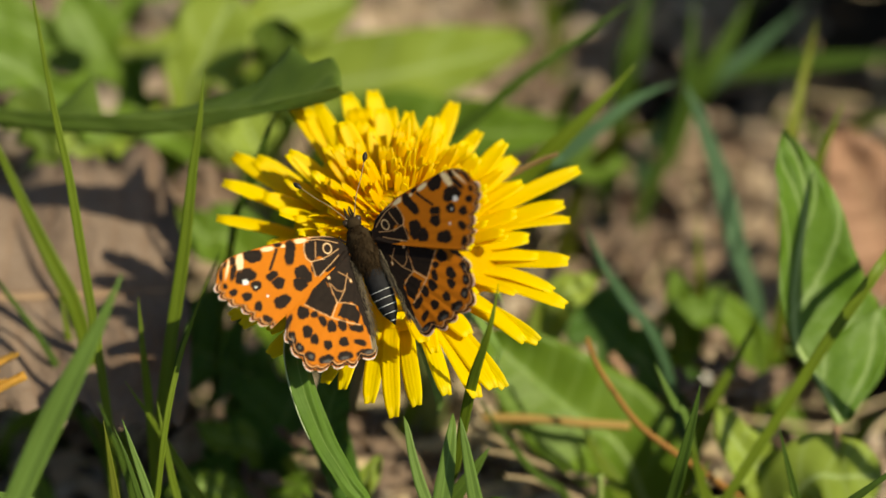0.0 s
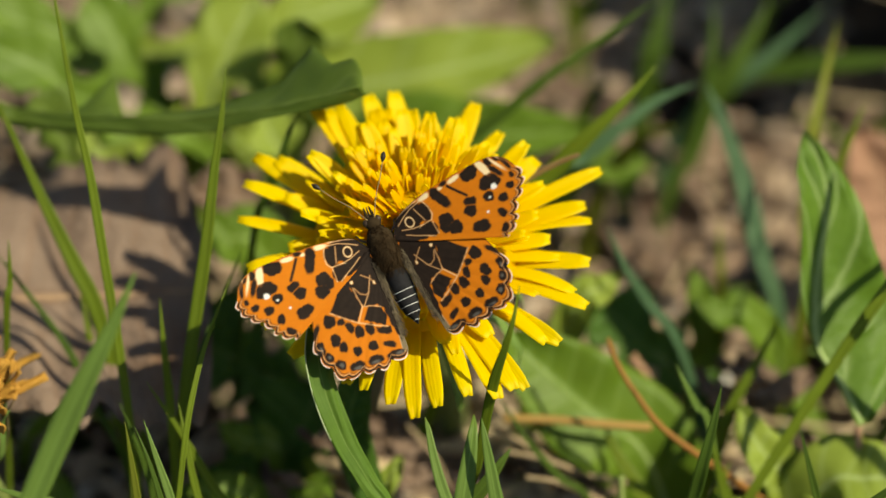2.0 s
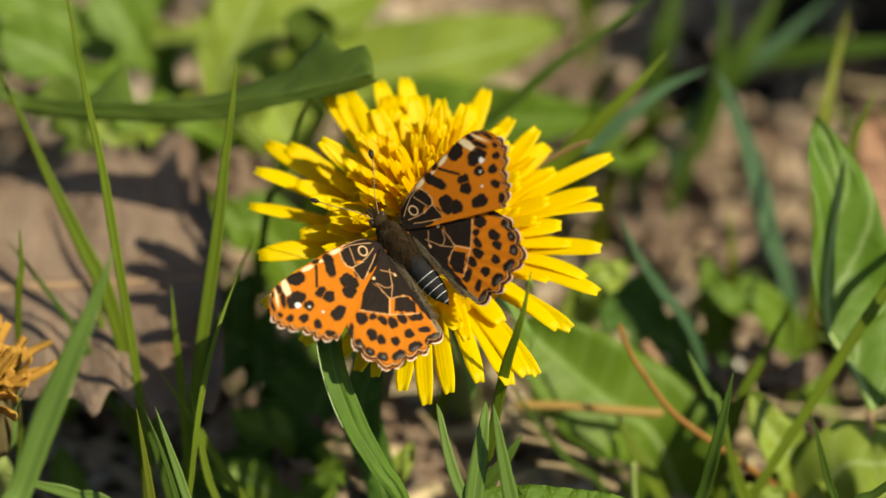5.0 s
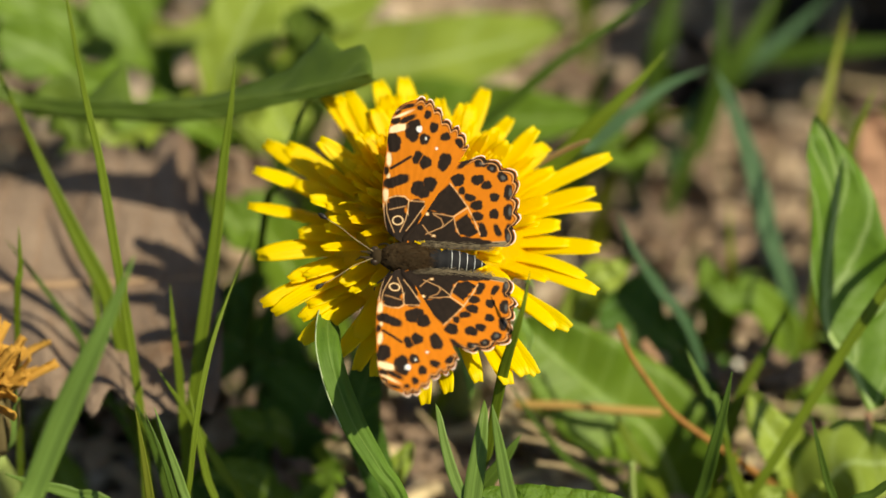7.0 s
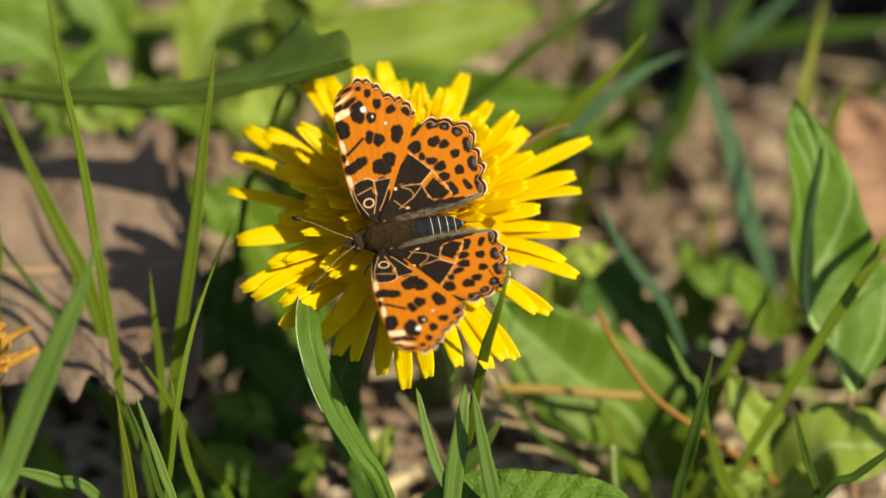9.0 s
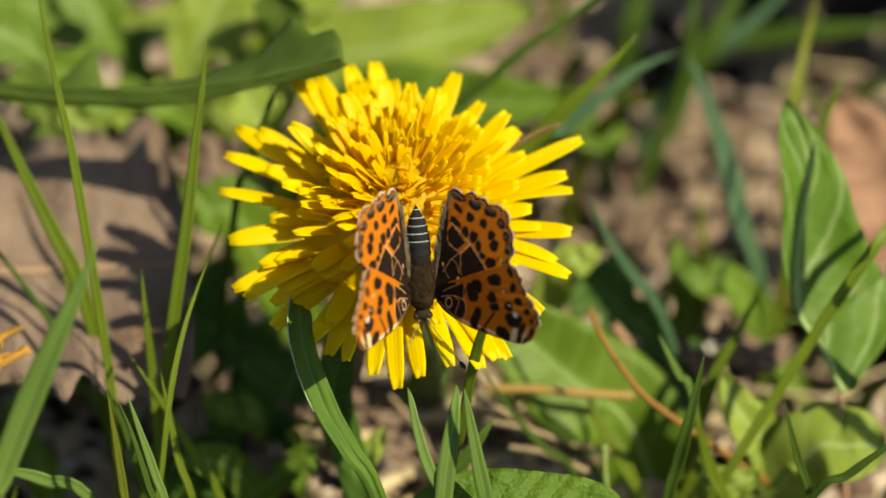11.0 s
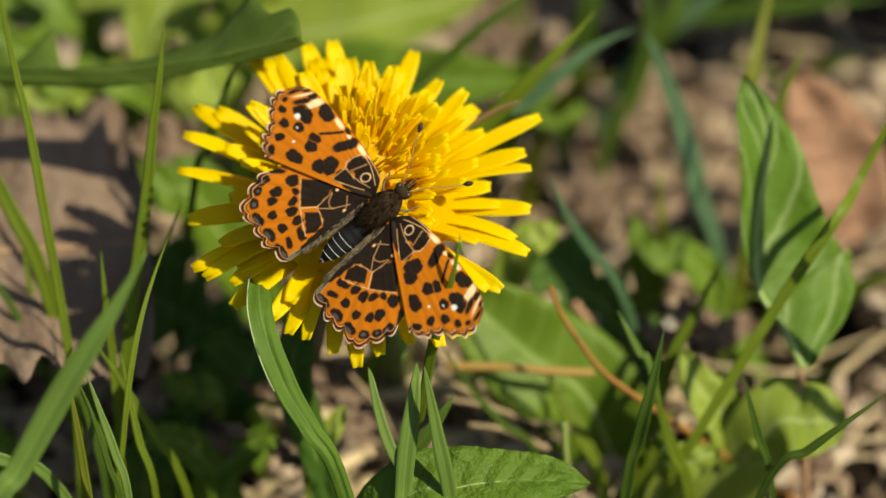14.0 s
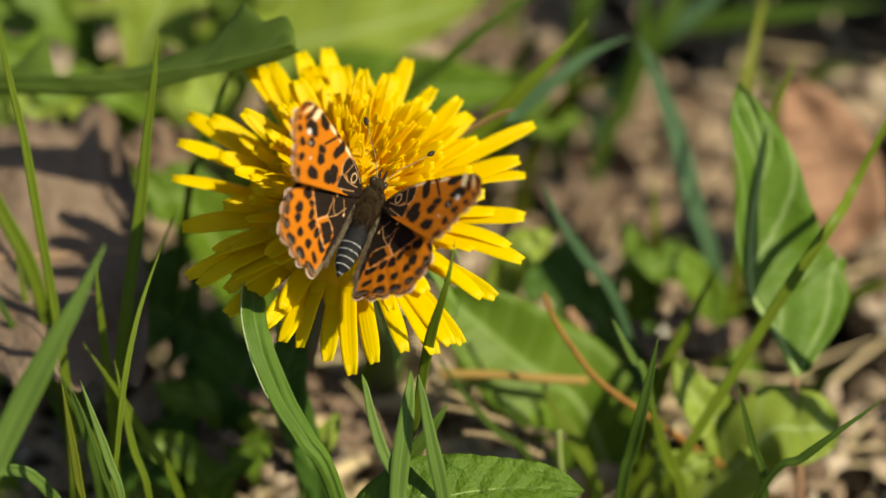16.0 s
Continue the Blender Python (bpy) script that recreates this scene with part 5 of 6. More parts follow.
def make_wing_material():
    m = Mat("wing_scales", 0.7, 0.08)
    black, cream, pale = m.attr("pattern")[:3]
    o = m.mix(m.noise(260, 4), (0.52, 0.150, 0.008), (0.64, 0.198, 0.011))
    o = m.mix(m.math("MULTIPLY", m.noise(2600, 2), 0.4), o, (0.42, 0.115, 0.010))
    c = m.mix(cream, o, (0.82, 0.66, 0.40))
    k = m.mix(m.noise(1500, 3), (0.010, 0.007, 0.006), (0.028, 0.018, 0.013))
    c = m.mix(black, c, k)
    c = m.mix(pale, c, (0.80, 0.78, 0.76))
    m.colour(c).bump(m.noise(5200, 2), 0.35, 0.00004)
    return m.thin(0.10, (1.2, 0.8, 0.4)).m


def make_under_material():
    m = Mat("wing_underside", 0.65, 0.2)
    a = m.ramp(m.noise(420, 3), [(0.40, (0.20, 0.07, 0.03)), (0.52, (0.42, 0.17, 0.06)), (0.60, (0.70, 0.58, 0.38))])
    m.colour(a).bump(m.noise(3000, 2), 0.3, 0.00004)
    return m.thin(0.10, (1.2, 0.8, 0.4)).m


WING = make_wing_material()
WING_UNDER = make_under_material()
FUR = make_plain("brown_fur", (0.018, 0.012, 0.007), (0.055, 0.037, 0.019), 900, 0.95, 0.5, 0.0001, 0.05)
SCALES = make_plain("black_scales", (0.008, 0.008, 0.009), (0.022, 0.021, 0.023), 1200, 0.7, 0.3, 0.0001, 0.1)
BAND = make_plain("white_band", (0.55, 0.55, 0.54), (0.75, 0.75, 0.73), 1200, 0.6)
EYE_DARK = make_plain("insect_eye", (0.02, 0.012, 0.008), (0.05, 0.03, 0.018), 2000, 0.4, 0.2)
HAIR = make_plain("fur_hair", (0.012, 0.007, 0.004), (0.060, 0.036, 0.017), 900, 0.9, 0.2, 0.0001, 0.05)
WING_HAIR = make_plain("wing_hair", (0.05, 0.036, 0.022), (0.34, 0.27, 0.18), 900, 0.8, 0.2, 0.0001, 0.1)
LEG = make_plain("leg", (0.06, 0.04, 0.02), (0.22, 0.15, 0.08), 3000, 0.6)
CLUB = make_plain("antenna_club", (0.012, 0.010, 0.009), (0.03, 0.022, 0.018), 900, 0.5)
RINGED = make_plain("antenna_shaft", (0.16, 0.11, 0.05), (0.40, 0.30, 0.16), 4000, 0.6)


def soft(d, w=0.07):
    return np.clip(0.5 - d / (2 * w), 0, 1)


def spots(x, y, rows):
    """Cover of oval spots with uneven edges: centre x, y, half axes, turn in degrees."""
    out = np.zeros_like(x)
    for cx, cy, a, b, deg in rows:
        t = radians(deg)
        u, v = (x - cx) * math.cos(t) + (y - cy) * math.sin(t), (y - cy) * math.cos(t) - (x - cx) * math.sin(t)
        r = (np.abs(u / a) ** 2.5 + np.abs(v / b) ** 2.5) ** 0.4
        ang = np.arctan2(v, u)
        wob = 0.06 * np.sin(ang * 3 + cx * 5) + 0.04 * np.sin(ang * 5 + cy * 7) + 0.03 * np.sin(ang * 9 + cx * 11)
        out = np.maximum(out, soft((r - 1 - wob) * min(a, b)))
    return out


def patches(x, y, shapes):
    """Cover of many-cornered patches."""
    out = np.zeros_like(x)
    for q in shapes:
        d = np.full_like(x, 1e9)
        inside = np.zeros(x.shape, bool)
        for (x0, y0), (x1, y1) in zip(q, q[1:] + q[:1]):
            dx, dy = x1 - x0, y1 - y0
            k = np.clip(((x - x0) * dx + (y - y0) * dy) / (dx * dx + dy * dy), 0, 1)
            d = np.minimum(d, np.hypot(x - x0 - k * dx, y - y0 - k * dy))
            inside ^= ((y0 > y) != (y1 > y)) & (x < dx * (y - y0) / (dy if abs(dy) > 1e-9 else 1e-9) + x0)
        out = np.maximum(out, soft(np.where(inside, -d, d) - 0.04 + 0.05 * np.sin(x * 7 + y * 4)))
    return out


def lines(x, y, rows, w):
    """Cover of thin lines from x0, y0 to x1, y1."""
    out = np.zeros_like(x)
    for x0, y0, x1, y1 in rows:
        dx, dy = x1 - x0, y1 - y0
        k = np.clip(((x - x0) * dx + (y - y0) * dy) / (dx * dx + dy * dy), 0, 1)
        out = np.maximum(out, soft(np.hypot(x - x0 - k * dx, y - y0 - k * dy) - w, 0.07))
    return out


def rings(x, y, rows):
    out = np.zeros_like(x)
    for cx, cy, r in rows:
        out = np.maximum(out, soft(np.abs(np.hypot(x - cx, (y - cy) * 0.85) - r) - 0.07, 0.07))
    return out


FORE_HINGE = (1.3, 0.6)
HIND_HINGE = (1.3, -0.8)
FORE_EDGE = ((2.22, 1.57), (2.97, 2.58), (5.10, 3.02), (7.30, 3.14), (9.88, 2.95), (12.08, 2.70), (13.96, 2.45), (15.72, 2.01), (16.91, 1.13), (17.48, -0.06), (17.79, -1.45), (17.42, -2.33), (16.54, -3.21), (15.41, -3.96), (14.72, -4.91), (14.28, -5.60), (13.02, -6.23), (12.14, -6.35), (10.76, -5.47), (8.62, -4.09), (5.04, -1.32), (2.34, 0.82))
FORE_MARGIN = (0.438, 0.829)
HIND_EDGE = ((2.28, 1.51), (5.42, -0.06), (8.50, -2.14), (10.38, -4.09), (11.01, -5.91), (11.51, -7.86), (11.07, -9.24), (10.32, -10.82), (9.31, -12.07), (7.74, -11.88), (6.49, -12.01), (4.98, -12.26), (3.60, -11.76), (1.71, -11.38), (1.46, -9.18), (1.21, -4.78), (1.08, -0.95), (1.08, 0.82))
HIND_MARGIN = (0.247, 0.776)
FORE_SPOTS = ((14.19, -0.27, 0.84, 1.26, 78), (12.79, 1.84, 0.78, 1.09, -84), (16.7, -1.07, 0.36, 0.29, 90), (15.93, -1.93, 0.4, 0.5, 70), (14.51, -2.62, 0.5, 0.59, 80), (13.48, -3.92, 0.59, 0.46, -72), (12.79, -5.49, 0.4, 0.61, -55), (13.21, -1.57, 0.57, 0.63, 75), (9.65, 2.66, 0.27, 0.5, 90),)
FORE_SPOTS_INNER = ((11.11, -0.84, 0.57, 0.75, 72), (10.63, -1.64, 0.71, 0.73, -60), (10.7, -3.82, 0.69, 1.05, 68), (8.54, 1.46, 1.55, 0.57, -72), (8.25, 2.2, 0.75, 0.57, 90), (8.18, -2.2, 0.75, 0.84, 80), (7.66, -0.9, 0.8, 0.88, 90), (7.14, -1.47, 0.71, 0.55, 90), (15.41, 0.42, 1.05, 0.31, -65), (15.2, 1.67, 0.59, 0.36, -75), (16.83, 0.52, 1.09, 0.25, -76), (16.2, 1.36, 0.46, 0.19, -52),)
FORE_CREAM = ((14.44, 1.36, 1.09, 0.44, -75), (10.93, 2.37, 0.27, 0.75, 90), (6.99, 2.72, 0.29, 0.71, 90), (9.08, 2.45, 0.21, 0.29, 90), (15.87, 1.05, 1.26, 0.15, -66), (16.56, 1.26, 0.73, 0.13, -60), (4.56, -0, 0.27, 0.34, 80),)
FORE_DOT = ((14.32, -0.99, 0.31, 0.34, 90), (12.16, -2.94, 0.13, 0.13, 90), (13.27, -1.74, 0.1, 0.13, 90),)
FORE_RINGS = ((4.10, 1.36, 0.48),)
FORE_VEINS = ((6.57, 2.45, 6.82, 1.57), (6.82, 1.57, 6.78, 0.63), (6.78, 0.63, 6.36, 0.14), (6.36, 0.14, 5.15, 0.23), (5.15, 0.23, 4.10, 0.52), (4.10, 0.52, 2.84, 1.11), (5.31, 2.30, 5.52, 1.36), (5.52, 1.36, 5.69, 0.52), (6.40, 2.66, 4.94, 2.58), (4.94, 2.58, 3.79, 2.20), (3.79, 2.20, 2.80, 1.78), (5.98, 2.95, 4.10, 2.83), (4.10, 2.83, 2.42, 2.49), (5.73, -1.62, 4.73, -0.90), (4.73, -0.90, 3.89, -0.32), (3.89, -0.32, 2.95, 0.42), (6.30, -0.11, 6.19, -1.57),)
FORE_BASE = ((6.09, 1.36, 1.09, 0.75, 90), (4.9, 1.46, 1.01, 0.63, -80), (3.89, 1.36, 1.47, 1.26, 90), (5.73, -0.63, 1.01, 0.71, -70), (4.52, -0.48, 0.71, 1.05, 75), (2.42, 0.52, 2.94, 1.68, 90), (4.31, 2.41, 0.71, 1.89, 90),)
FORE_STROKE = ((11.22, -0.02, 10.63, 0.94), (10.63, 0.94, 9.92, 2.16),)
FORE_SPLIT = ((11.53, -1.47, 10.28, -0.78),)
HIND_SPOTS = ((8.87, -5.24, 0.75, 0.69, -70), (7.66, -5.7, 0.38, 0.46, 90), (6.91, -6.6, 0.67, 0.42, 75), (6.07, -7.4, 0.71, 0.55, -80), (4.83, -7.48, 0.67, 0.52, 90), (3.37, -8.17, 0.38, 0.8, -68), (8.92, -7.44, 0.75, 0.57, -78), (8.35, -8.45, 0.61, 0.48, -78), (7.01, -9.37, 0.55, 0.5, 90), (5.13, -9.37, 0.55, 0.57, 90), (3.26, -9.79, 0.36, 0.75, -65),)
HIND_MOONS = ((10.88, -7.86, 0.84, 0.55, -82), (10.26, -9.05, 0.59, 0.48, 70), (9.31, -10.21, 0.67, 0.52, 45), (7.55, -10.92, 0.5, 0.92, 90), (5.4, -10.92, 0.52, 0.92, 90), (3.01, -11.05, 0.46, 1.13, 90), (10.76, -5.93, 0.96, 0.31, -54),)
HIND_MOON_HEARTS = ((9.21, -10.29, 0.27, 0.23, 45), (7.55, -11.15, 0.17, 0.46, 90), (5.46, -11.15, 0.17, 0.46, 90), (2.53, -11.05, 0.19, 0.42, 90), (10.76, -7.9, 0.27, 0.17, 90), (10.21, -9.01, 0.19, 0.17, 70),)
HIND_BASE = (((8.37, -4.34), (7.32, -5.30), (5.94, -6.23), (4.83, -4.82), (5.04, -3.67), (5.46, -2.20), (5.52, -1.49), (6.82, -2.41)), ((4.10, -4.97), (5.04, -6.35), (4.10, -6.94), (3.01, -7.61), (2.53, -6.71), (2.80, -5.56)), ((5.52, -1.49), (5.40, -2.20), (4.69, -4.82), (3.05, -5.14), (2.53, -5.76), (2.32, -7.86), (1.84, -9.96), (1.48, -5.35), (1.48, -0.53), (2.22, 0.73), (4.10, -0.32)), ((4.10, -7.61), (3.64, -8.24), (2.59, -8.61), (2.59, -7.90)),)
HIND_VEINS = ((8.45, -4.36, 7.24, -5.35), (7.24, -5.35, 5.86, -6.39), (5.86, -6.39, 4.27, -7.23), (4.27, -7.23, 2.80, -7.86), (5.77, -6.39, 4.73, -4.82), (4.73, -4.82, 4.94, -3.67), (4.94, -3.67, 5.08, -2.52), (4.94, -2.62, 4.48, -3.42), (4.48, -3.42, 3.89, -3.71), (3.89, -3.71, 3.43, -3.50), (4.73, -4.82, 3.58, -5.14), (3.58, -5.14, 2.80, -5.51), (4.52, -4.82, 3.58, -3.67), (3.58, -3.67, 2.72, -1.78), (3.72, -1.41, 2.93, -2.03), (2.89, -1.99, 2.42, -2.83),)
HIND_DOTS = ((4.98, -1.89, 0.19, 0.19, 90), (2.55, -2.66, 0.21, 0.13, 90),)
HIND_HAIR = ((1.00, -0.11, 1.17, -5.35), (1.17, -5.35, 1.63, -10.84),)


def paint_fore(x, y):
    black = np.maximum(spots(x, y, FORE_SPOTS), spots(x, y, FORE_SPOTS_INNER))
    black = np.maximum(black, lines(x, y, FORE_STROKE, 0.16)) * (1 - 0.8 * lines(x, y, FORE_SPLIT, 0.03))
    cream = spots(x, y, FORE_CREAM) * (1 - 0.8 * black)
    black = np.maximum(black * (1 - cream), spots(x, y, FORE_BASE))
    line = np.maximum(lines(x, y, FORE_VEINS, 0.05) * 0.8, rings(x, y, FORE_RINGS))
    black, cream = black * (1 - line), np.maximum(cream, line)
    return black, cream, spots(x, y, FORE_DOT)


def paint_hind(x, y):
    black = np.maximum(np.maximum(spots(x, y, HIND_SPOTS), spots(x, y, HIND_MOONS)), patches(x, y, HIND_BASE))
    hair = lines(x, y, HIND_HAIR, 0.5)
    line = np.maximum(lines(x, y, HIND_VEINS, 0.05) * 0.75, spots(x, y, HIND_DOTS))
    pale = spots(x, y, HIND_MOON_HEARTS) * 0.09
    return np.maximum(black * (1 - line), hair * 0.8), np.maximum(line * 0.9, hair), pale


def wing_part(name, side, hinge, edge_pts, margin, paint, scallops, parent, label):
    """A wing in millimetres round its hinge: the upper sheet carries the pattern, the lower sheet lies just under it.
    margin: the stretch of the edge, as shares of its length, that is scalloped and fringed."""
    n, m = 400, 160
    ctrl = [np.array(p, float) for p in edge_pts]
    rim = spline(ctrl, n)
    s = np.linspace(0, 1, n)
    inside = np.clip((s - margin[0]) / 0.02, 0, 1) * np.clip((margin[1] - s) / 0.02, 0, 1)
    ph = (s - margin[0]) / (margin[1] - margin[0]) * scallops
    wave = np.abs(np.sin(np.pi * ph))
    out = unit(rim - np.array(hinge))
    rim = rim + out * (inside * (0.56 * wave - 0.30))[:, None]
    rad = np.linalg.norm(rim - np.array(hinge), axis=1)
    rho = np.linspace(0.0, 1.0, m)
    rho = 1 - (1 - rho) ** 1.15
    grid = np.array(hinge)[None, None, :] + rho[:, None, None] * (rim - np.array(hinge))[None, :, :]
    x, y = grid[..., 0], grid[..., 1]
    from_edge = (1 - rho)[:, None] * rad[None, :]
    ins = np.broadcast_to(inside[None, :], x.shape)
    wv = np.broadcast_to(wave[None, :], x.shape)
    black, cream, pale = paint(x, y)
    # the scalloped edge: white fringe between dark vein ends, a dark line, a thin pale line
    line = ins * np.maximum(soft(np.abs(from_edge - 0.38) - 0.16, 0.06), soft(np.abs(from_edge - 0.78) - 0.05, 0.06) * (wv > 0.2))
    inner = ins * soft(np.abs(from_edge - 0.58) - 0.05, 0.06)
    fringe = ins * soft(from_edge - 0.13, 0.07)
    black = np.maximum(black, line)
    cream = np.maximum(cream * (1 - line), inner * 0.5)
    black = black * (1 - 0.7 * inner * (pale < 0.1))
    black = np.where(fringe > 0.5, (wv < 0.45) * 1.0, black)
    pale = np.where(fringe > 0.5, (wv >= 0.45) * 0.75, pale)
    # costal edge
    rest = (1 - ins) * soft(from_edge - 0.10, 0.06) * (s[None, :] < margin[0])
    black = np.maximum(black, rest * 0.9)
    lift = 0.25 * np.sin(np.clip(rho, 0, 1) * math.pi)[:, None] + 0.018 * np.sin(s * 90)[None, :] * rho[:, None]
    verts = np.stack([side * (x - hinge[0]) * UNIT, (y - hinge[1]) * UNIT, lift * UNIT], -1).reshape(-1, 3).tolist()
    cols = np.stack([black, cream, pale, np.ones_like(black)], -1).reshape(-1, 4).tolist()
    top = len(verts)
    faces, mats = [], []
    for i in range(m - 1):
        for j in range(n - 1):
            f = (i * n + j, i * n + j + 1, (i + 1) * n + j + 1, (i + 1) * n + j)
            faces.append(f if side < 0 else f[::-1])
            mats.append(0)
    mm = 12
    rows = [round(k * (m - 1) / (mm - 1)) for k in range(mm)]
    for i in rows:
        for j in range(n):
            k = i * n + j
            vx, vy, vz = verts[k]
            verts.append((vx, vy, vz - 0.00006))
            cols.append((0, 0, 0, 1))
    for a in range(mm - 1):
        for j in range(n - 1):
            f = (top + a * n + j, top + (a + 1) * n + j, top + (a + 1) * n + j + 1, top + a * n + j + 1)
            faces.append(f if side < 0 else f[::-1])
            mats.append(1)
    for j in range(n - 1):
        u, v = (m - 1) * n + j, top + (mm - 1) * n + j
        f = (u, u + 1, v + 1, v)
        faces.append(f if side < 0 else f[::-1])
        mats.append(0)
    me = bpy.data.meshes.new(name)
    me.from_pydata(verts, [], faces)
    me.materials.append(WING)
    me.materials.append(WING_UNDER)
    me.polygons.foreach_set("material_index", mats)
    att = me.color_attributes.new("pattern", "FLOAT_COLOR", "POINT")
    att.data.foreach_set("color", np.array(cols, dtype=np.float32).ravel())
    me.update()
    me.shade_smooth()
    ob = new(name, me)
    ob.parent = parent
    ob["label"] = label
    return ob


def make_butterfly():
    fly = thing("butterfly", "orange and black map butterfly with spread scalloped wings on the dandelion", "butterfly")
    rng = random.Random(5)
    u = UNIT
    # thorax with fur
    bm = bmesh.new()
    ball(bm, (0, 0.3 * u, 0), (1.75 * u, 3.1 * u, 1.5 * u), seg=22, wob=0.12)
    thorax = part("thorax", bm, FUR, fly, "dark brown furry thorax")
    bm = bmesh.new()
    for _ in range(900):
        a, b = rng.uniform(-1.3, 1.3), rng.uniform(-1, 1)
        d = Vector((math.sin(a) * math.sqrt(1 - b * b), b, math.cos(a) * math.sqrt(1 - b * b)))
        p = Vector((d.x * 1.7 * u, d.y * 3.2 * u + 0.3 * u, d.z * 1.45 * u))
        tip = p + (d * 0.35 + Vector((rng.uniform(-0.3, 0.3), -0.75, rng.uniform(-0.1, 0.3)))) * rng.uniform(0.5, 1.2) * u
        k = Vector((rng.uniform(-1, 1), rng.uniform(-1, 1), 0.2)).normalized() * 0.05 * u
        vs = [bm.verts.new(p + k), bm.verts.new(p - k), bm.verts.new(p + d.cross(k) * 1.0), bm.verts.new(tip)]
        for f in ((0, 1, 3), (1, 2, 3), (2, 0, 3)):
            bm.faces.new([vs[q] for q in f])
    part("fur", bm, HAIR, thorax)
    # abdomen in segments with pale rings
    bm = bmesh.new()
    n = 46
    s = np.linspace(0, 1, n)
    pts = np.stack([0 * s, -2.2 * u - 6.6 * u * s, -0.5 * u * s - 0.25 * u], 1)
    prof = 1.42 * u * np.sin(np.pi * (0.28 + 0.72 * s) ** 0.9) ** 0.55 * np.clip((1.02 - s) / 0.25, 0.05, 1) ** 0.6
    prof *= 1 - 0.05 * np.abs(np.sin(s * math.pi * 6.5))
    abdomen = part("abdomen", tube(pts, prof, 18, bm), SCALES, fly, "black abdomen with thin white rings")
    for k in range(5):
        i = 17 + 6 * k
        if i < n - 1:
            bm = tube(np.array([pts[i] - (pts[i] - pts[i - 1]) * 0.2, pts[i] + (pts[i] - pts[i - 1]) * 0.2]), [prof[i] + 0.03 * u] * 2, 18)
            part("ring", bm, BAND, abdomen)
    # head
    bm = bmesh.new()
    ball(bm, (0, 3.6 * u, 0.05 * u), (0.95 * u, 0.8 * u, 0.8 * u), seg=16, wob=0.1)
    head = part("head", bm, FUR, fly)
    for sx in (-1, 1):
        bm = bmesh.new()
        ball(bm, (sx * 0.72 * u, 3.85 * u, 0.18 * u), (0.40 * u, 0.46 * u, 0.44 * u), seg=14)
        part("eye", bm, EYE_DARK, head)
        bm = tube(spline([(sx * 0.25 * u, 4.1 * u, 0.1 * u), (sx * 0.35 * u, 4.8 * u, 0.35 * u), (sx * 0.3 * u, 5.5 * u, 0.6 * u)], 8), np.linspace(0.26, 0.08, 8) * u, 7)
        part("palp", bm, FUR, head)
        q = [(sx * 0.35 * u, 4.0 * u, 0.5 * u), (sx * 1.6 * u, 6.2 * u, 1.0 * u), (sx * 2.8 * u, 7.8 * u, 1.0 * u), (sx * 3.8 * u, 9.4 * u, 0.8 * u)]
        shaft = part("antenna", tube(spline(q, 30), np.linspace(0.045, 0.04, 30) * u * (1 + 0.25 * (np.arange(30) % 2)), 6), RINGED, head)
        end = spline(q, 30)
        way = unit(end[-1] - end[-2])
        club = np.array([end[-1] + way * k * 0.2 * u for k in range(7)])
        part("club", tube(club, np.array([0.09, 0.18, 0.27, 0.30, 0.28, 0.2, 0.06]) * u, 8), CLUB, shaft)
    bm = tube(spline([(0, 4.3 * u, -0.3 * u), (0, 5.4 * u, -0.9 * u), (0.1 * u, 5.9 * u, -2.4 * u)], 10), np.linspace(0.11, 0.06, 10) * u, 6)
    part("proboscis", bm, CLUB, head)
    # legs
    for sx in (-1, 1):
        for y0, y1 in ((1.6, 3.4), (0.4, 0.6), (-0.8, -2.6)):
            q = [(sx * 0.8 * u, y0 * u, -1.0 * u), (sx * 2.0 * u, (y0 + y1) / 2 * u, -1.5 * u), (sx * 2.3 * u, y1 * u, -3.2 * u), (sx * 2.6 * u, (y1 + 0.2) * u, -4.6 * u)]
            part("leg", tube(spline(q, 12), np.linspace(0.16, 0.07, 12) * u, 6), LEG, fly)
    wings = {}
    for sx, sd in ((-1, "L"), (1, "R")):
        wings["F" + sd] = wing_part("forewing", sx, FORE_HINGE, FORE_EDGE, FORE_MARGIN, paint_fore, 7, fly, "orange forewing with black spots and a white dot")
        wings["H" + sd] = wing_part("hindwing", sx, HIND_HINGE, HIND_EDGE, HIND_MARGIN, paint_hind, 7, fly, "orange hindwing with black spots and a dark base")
    # pale brownish hairs along the inner edges of the hindwings
    for sx, sd in ((-1, "L"), (1, "R")):
        bm = bmesh.new()
        for _ in range(420):
            k = rng.random()
            foot = Vector((sx * rng.uniform(-0.1, 0.75 - 0.35 * k) * u, (0.4 - 8.6 * k) * u, (0.1 + 0.16 * rng.random()) * u))
            tip = foot + Vector((sx * rng.uniform(-0.55, 0.3), -rng.uniform(0.6, 1.3), rng.uniform(0.0, 0.16))) * u
            w = Vector((0.03 * u, 0.012 * u, 0))
            vs = [bm.verts.new(foot + w), bm.verts.new(foot - w), bm.verts.new(foot + Vector((0, 0, 0.05 * u))), bm.verts.new(tip)]
            for f in ((0, 1, 3), (1, 2, 3), (2, 0, 3), (0, 2, 1)):
                bm.faces.new([vs[q] for q in f])
        part("hairs", bm, WING_HAIR, wings["H" + sd], "pale brown hairs")
    return fly, wings


butterfly, WINGS = make_butterfly()


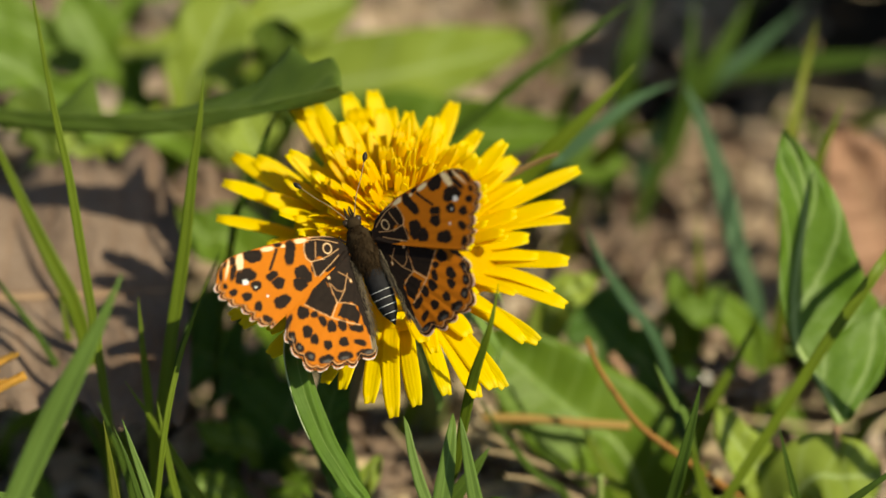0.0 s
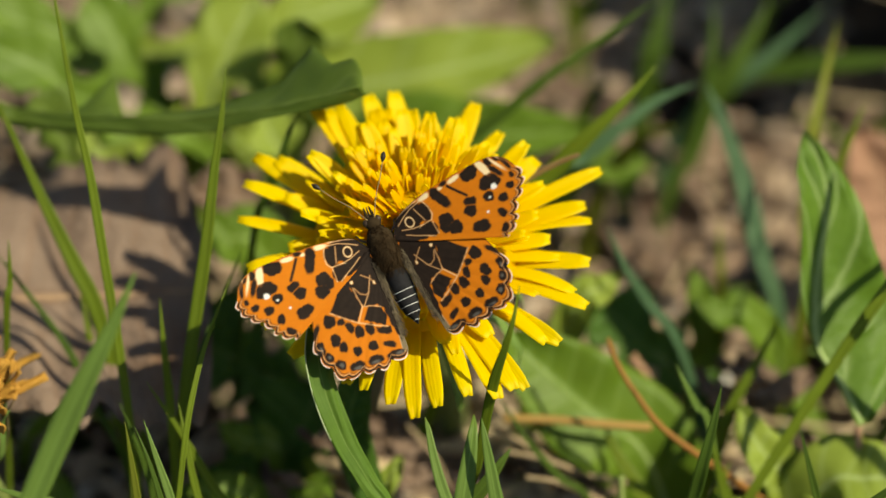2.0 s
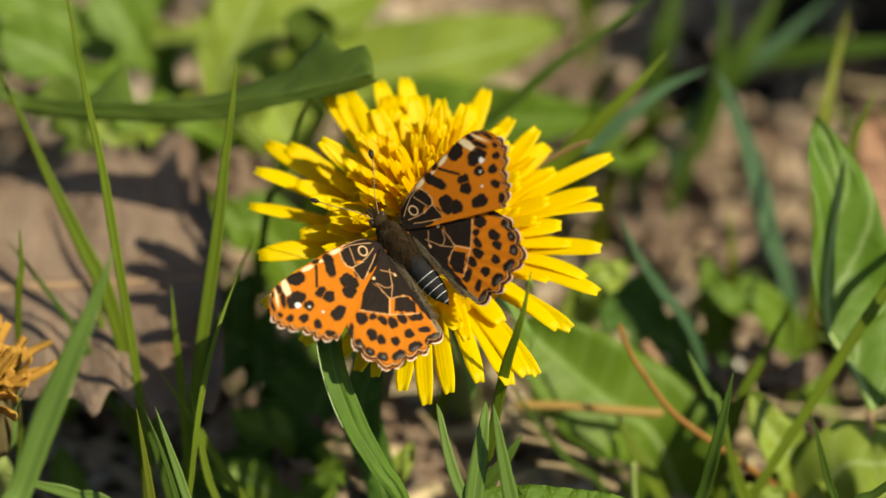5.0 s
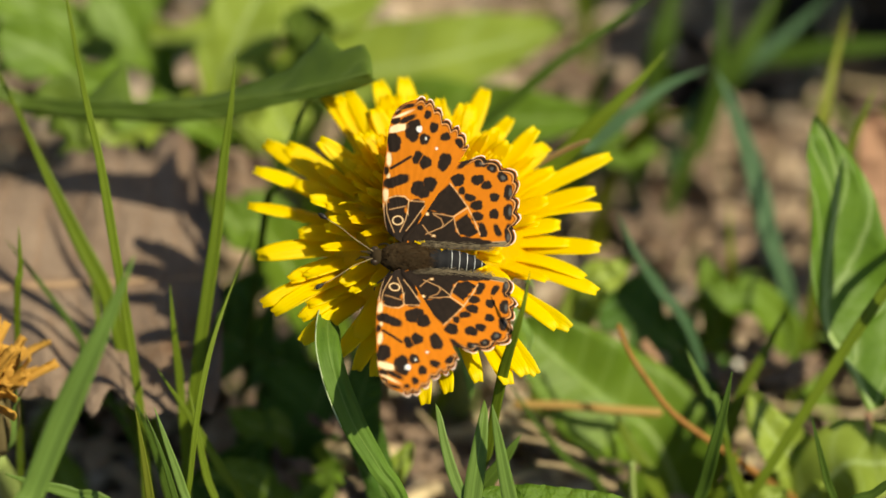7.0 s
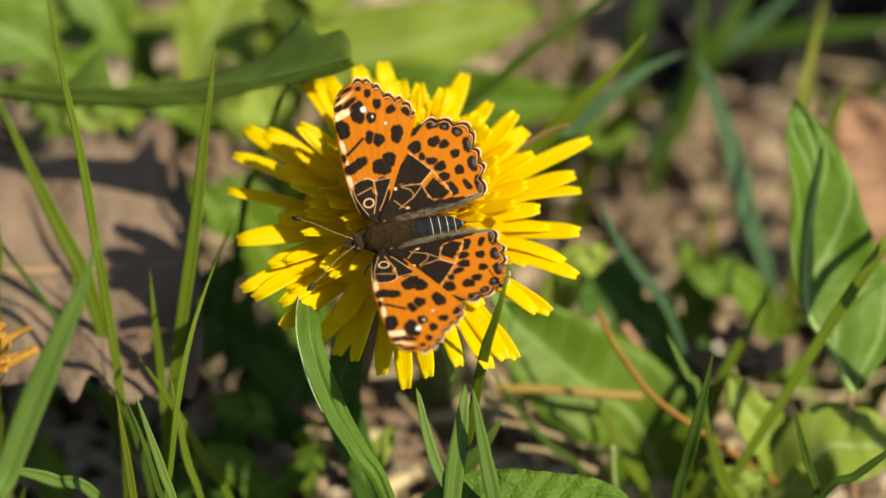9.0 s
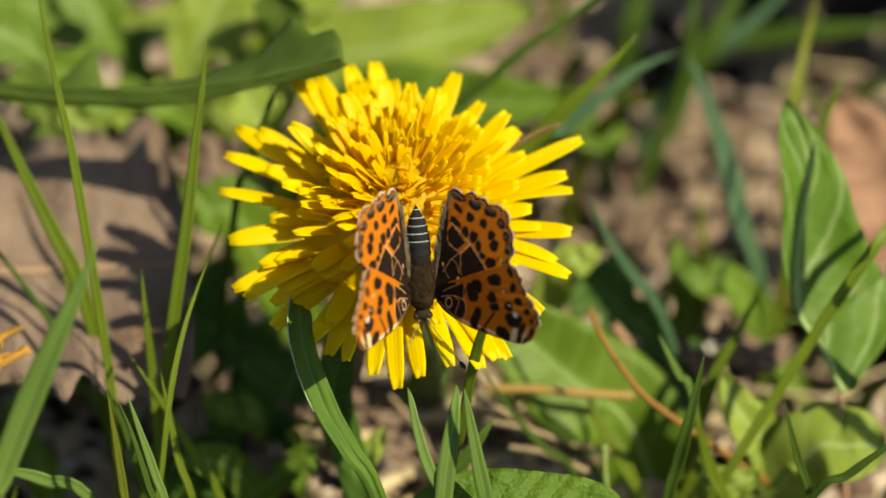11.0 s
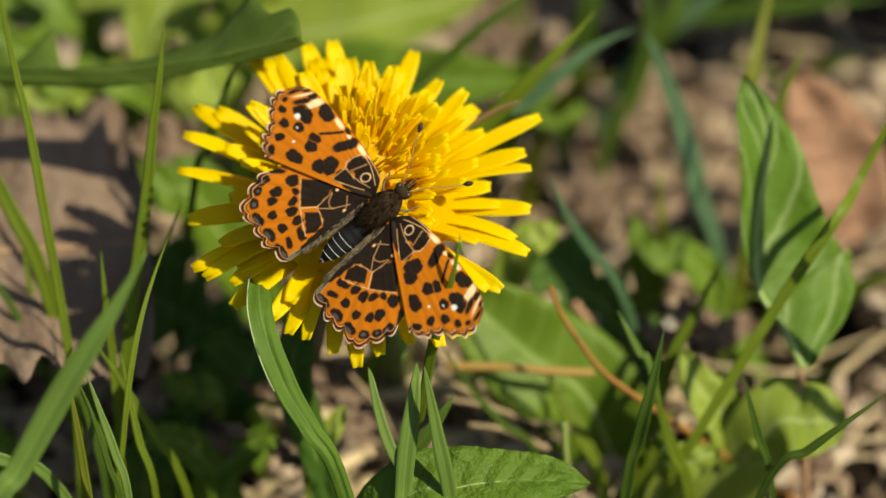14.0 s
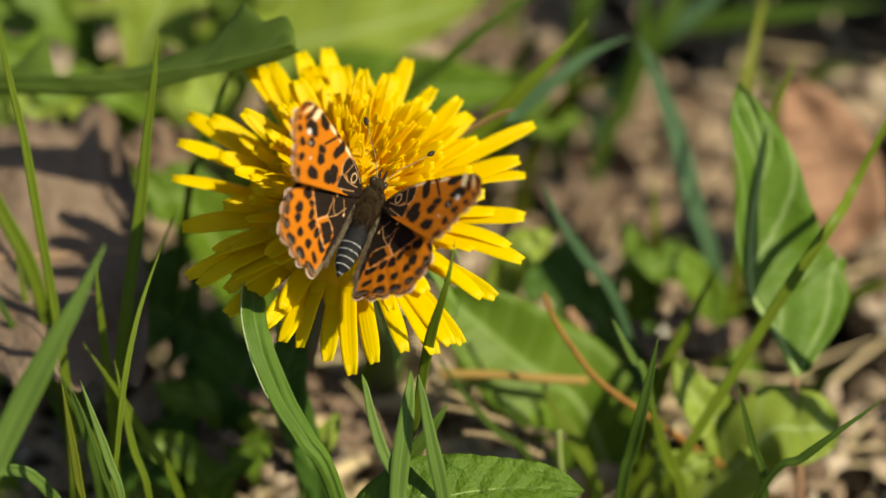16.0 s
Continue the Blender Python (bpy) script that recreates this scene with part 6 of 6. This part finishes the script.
def wing_pose(sx, hinge, z, lift, sweep):
    """A wing in the butterfly's space: lift and sweep in degrees, sx: +1 right, -1 left."""
    return (Matrix.Translation((sx * hinge[0] * UNIT, hinge[1] * UNIT, z * UNIT)) @ Matrix.Rotation(radians(-sx * lift), 4, "Y")
            @ Matrix.Rotation(radians(sx * sweep), 4, "Z"))


def follow(lift):
    """How far the hindwing goes with the forewing's sweep: hardly when flat, fully when raised."""
    u = min(1.0, max(0.0, lift / 50))
    return 0.42 + 0.85 * u * u * (3 - 2 * u)


# ---------- what moves ----------
def motions():
    # seconds, place in millimetres, turn in degrees, lift of the left and right wings, sweep of the left and right forewings
    rows = (
        (0.0, -3.51, -9.00, 57.95, 38.6, -19.9, 12.6, 26, 34, 9, 5),
        (0.5, -3.95, -8.84, 57.86, 40.2, -23.2, 15.2, 4, 7, 16, 8),
        (1.0, -3.58, -8.91, 57.98, 40.2, -19.3, 15.2, 14, 14, 9, 11),
        (1.5, -3.66, -8.91, 57.95, 40.8, -22.9, 13.7, 4, 15, 15, 8),
        (2.0, -3.54, -8.95, 58.06, 40.5, -17.8, 17.0, 12, 15, 7, 10),
        (2.5, -3.61, -8.89, 57.98, 40.6, -22.8, 12.9, 3, 22, 15, 7),
        (3.0, -3.41, -8.84, 58.06, 37.9, -19.7, 14.5, 31, 39, 8, 7),
        (3.5, -3.62, -8.78, 58.10, 36.9, -21.3, 14.5, 31, 41, 9, 4),
        (4.0, -3.40, -9.21, 57.75, 34.6, -19.1, 16.2, 16, 21, 5, 7),
        (4.2, -3.50, -9.31, 57.64, 37.5, -22.7, 17, 27, 31, 9, 3),
        (5.2, -3.30, -9.17, 57.40, 29, -26.2, 35.7, 22, 30, 8, 6),
        (6.3, -3.07, -9.00, 57.09, 17.5, -26.8, 59.4, 14, 14, 10, 12),
        (6.5, -2.59, -9.15, 57.05, 6.8, -35.5, 62, 32, 39, -1, 2),
        (7.0, -2.16, -10.11, 56.22, 5.3, -32.6, 87.1, 16, 19, 3, 3),
        (7.5, -2.04, -9.49, 56.79, -5.3, -36.2, 96.9, 59, 59, -3, -7),
        (8.0, -2.17, -9.61, 56.63, -3.5, -28.6, 96.3, 26, 22, 2, 1),
        (8.5, -2.34, -9.35, 56.92, -3.3, -30.1, 96.8, 23, 19, 0, 4),
        (8.7, -2.34, -9.35, 56.92, -3.3, -30.1, 96.8, 23, 19, 0, 4),
        (9.4, -1.01, -10.14, 56.10, -25.8, -32, 126, 34, 32, 4, 6),
        (10.1, 0.39, -10.97, 55.22, -47, -23.8, 154.6, 46, 48, 8, 8),
        (10.8, 1.68, -11.73, 54.43, -60.1, -9.8, 175.3, 53, 56, 18, 10),
        (11.0, 2.24, -12.89, 52.90, -63.5, -2.5, -169.1, 57, 58, 12, 7),
        (11.2, 1.06, -12.36, 53.82, -67.6, -2.6, -175.3, 54, 56, 15, 13),
        (11.5, 1.93, -11.45, 55.50, -44.1, 19.7, -177.7, 32, 33, 12, 7),
        (11.6, 2.60, -11.71, 55.07, -33.5, 17.9, -173.3, 60, 62, 13, 18),
        (11.8, 1.86, -11.23, 55.85, -44.5, 16.9, -169.7, 41, 44, 16, 13),
        (12.0, 2.26, -10.97, 56.04, -45.3, 24.2, -165.9, 67, 59, 11, 2),
        (12.2, 2.80, -11.32, 57.02, -20.1, 28.9, -154.6, 20, 20, 28, 16),
        (12.4, 2.81, -11.33, 56.95, -7.9, 35.2, -136.5, 55, 60, 21, 9),
        (12.5, 3.24, -11.94, 55.99, -20.4, 36.6, -126.4, 62, 55, 8, 6),
        (12.6, 3.41, -12.34, 54.28, -12.4, 46.2, -102.4, 47, 35, 28, 12),
        (12.8, 4.06, -11.02, 55.67, -0.4, 60.1, -85.4, 78, 64, 18, 10),
        (13.0, 3.01, -10.58, 56.33, 10.5, 40.3, -76.8, 13, 16, 13, 6),
        (13.2, 2.07, -10.75, 56.41, 10.9, 42.5, -77.3, 65, 64, 19, 1),
        (13.4, 0.72, -11.28, 55.91, 19.4, 46.5, -60.5, 59, 47, -1, 11),
        (13.5, 2.24, -10.42, 56.62, 34, 46.3, -46.8, 36, 32, 1, 0),
        (13.7, 0.75, -10.90, 56.37, 39.3, 41.8, -50.2, 65, 67, 12, 15),
        (13.8, 1.13, -10.47, 56.72, 42.4, 40.7, -45, 60, 60, 14, 21),
        (14.0, 1.99, -9.91, 57.23, 42.2, 36.1, -37.6, 16, 21, 7, 5),
        (14.2, 0.26, -11.63, 55.67, 37.1, 22.6, -40.1, 75, 71, 18, 10),
        (14.5, 0.82, -11.31, 57.42, 54.2, 25.5, -22.6, 13, 19, 8, 0),
        (14.6, 0.27, -11.94, 56.67, 50.9, 20.9, -25.9, 47, 49, 8, 26),
        (14.8, 0.65, -11.89, 56.74, 45.6, 21.6, -16.4, 62, 62, 26, 23),
        (15.0, 0.82, -10.01, 57.04, 33.1, 26.7, -4.4, 36, 56, 3, -5),
        (15.2, 0.98, -10.60, 56.26, 31.2, 18, -16.6, 73, 83, 23, 18),
        (15.4, -0.38, -10.07, 56.70, 25.2, 29.9, -10.8, 38, 61, 16, 28),
        (15.5, 1.26, -9.33, 57.43, 20.4, 24.8, -8.5, 38, 60, 7, 5),
        (15.8, 1.15, -9.72, 56.97, 24.7, 20.4, -16.5, 64, 75, 21, 24),
        (16.0, 1.46, -8.95, 57.73, 20.0, 24.9, -12.9, 45, 63, 6, 4),
    )
    walk(butterfly, [(r[0], pose(r[1] / 1000, r[2] / 1000, r[3] / 1000, r[4], r[5], r[6])) for r in rows])
    for sx, sd, i in ((-1, "L", 7), (1, "R", 8)):
        walk(WINGS["F" + sd], [(r[0], wing_pose(sx, FORE_HINGE, 0.55, r[i], r[i + 2])) for r in rows])
        walk(WINGS["H" + sd], [(r[0], wing_pose(sx, HIND_HINGE, 0.35, r[i] * (1.08 - 0.17 * follow(r[i])), follow(r[i]) * r[i + 2])) for r in rows])
    # the near grass blade sways in the breeze: seconds and degrees
    foot = near_blade.matrix_basis.copy()
    sway = ((0, -1.9), (0.5, -4), (1, 1.3), (1.5, -3.6), (2, -1.2), (2.5, -3.6), (3, -5.5), (3.5, 7), (4, 1.6), (4.2, 1.6), (6.3, 2.7), (6.5, 2.9), (7, -0.2), (7.5, -2.7), (8, -2.6), (8.5, -0.8), (10.8, 2.6), (11, 0.5), (11.5, 5.5), (12, -1), (12.4, 0.8), (12.6, -3.8), (12.8, -4.5), (13, -7.9), (13.3, -7.7), (13.5, -4.6), (14, -7.5), (14.5, -7.5), (15, -7.5), (15.5, -5.4), (16, -4.3))
    walk(near_blade, [(t, foot @ Matrix.Rotation(radians(a), 4, Vector((0, -0.766, 0.643)))) for t, a in sway])


motions()
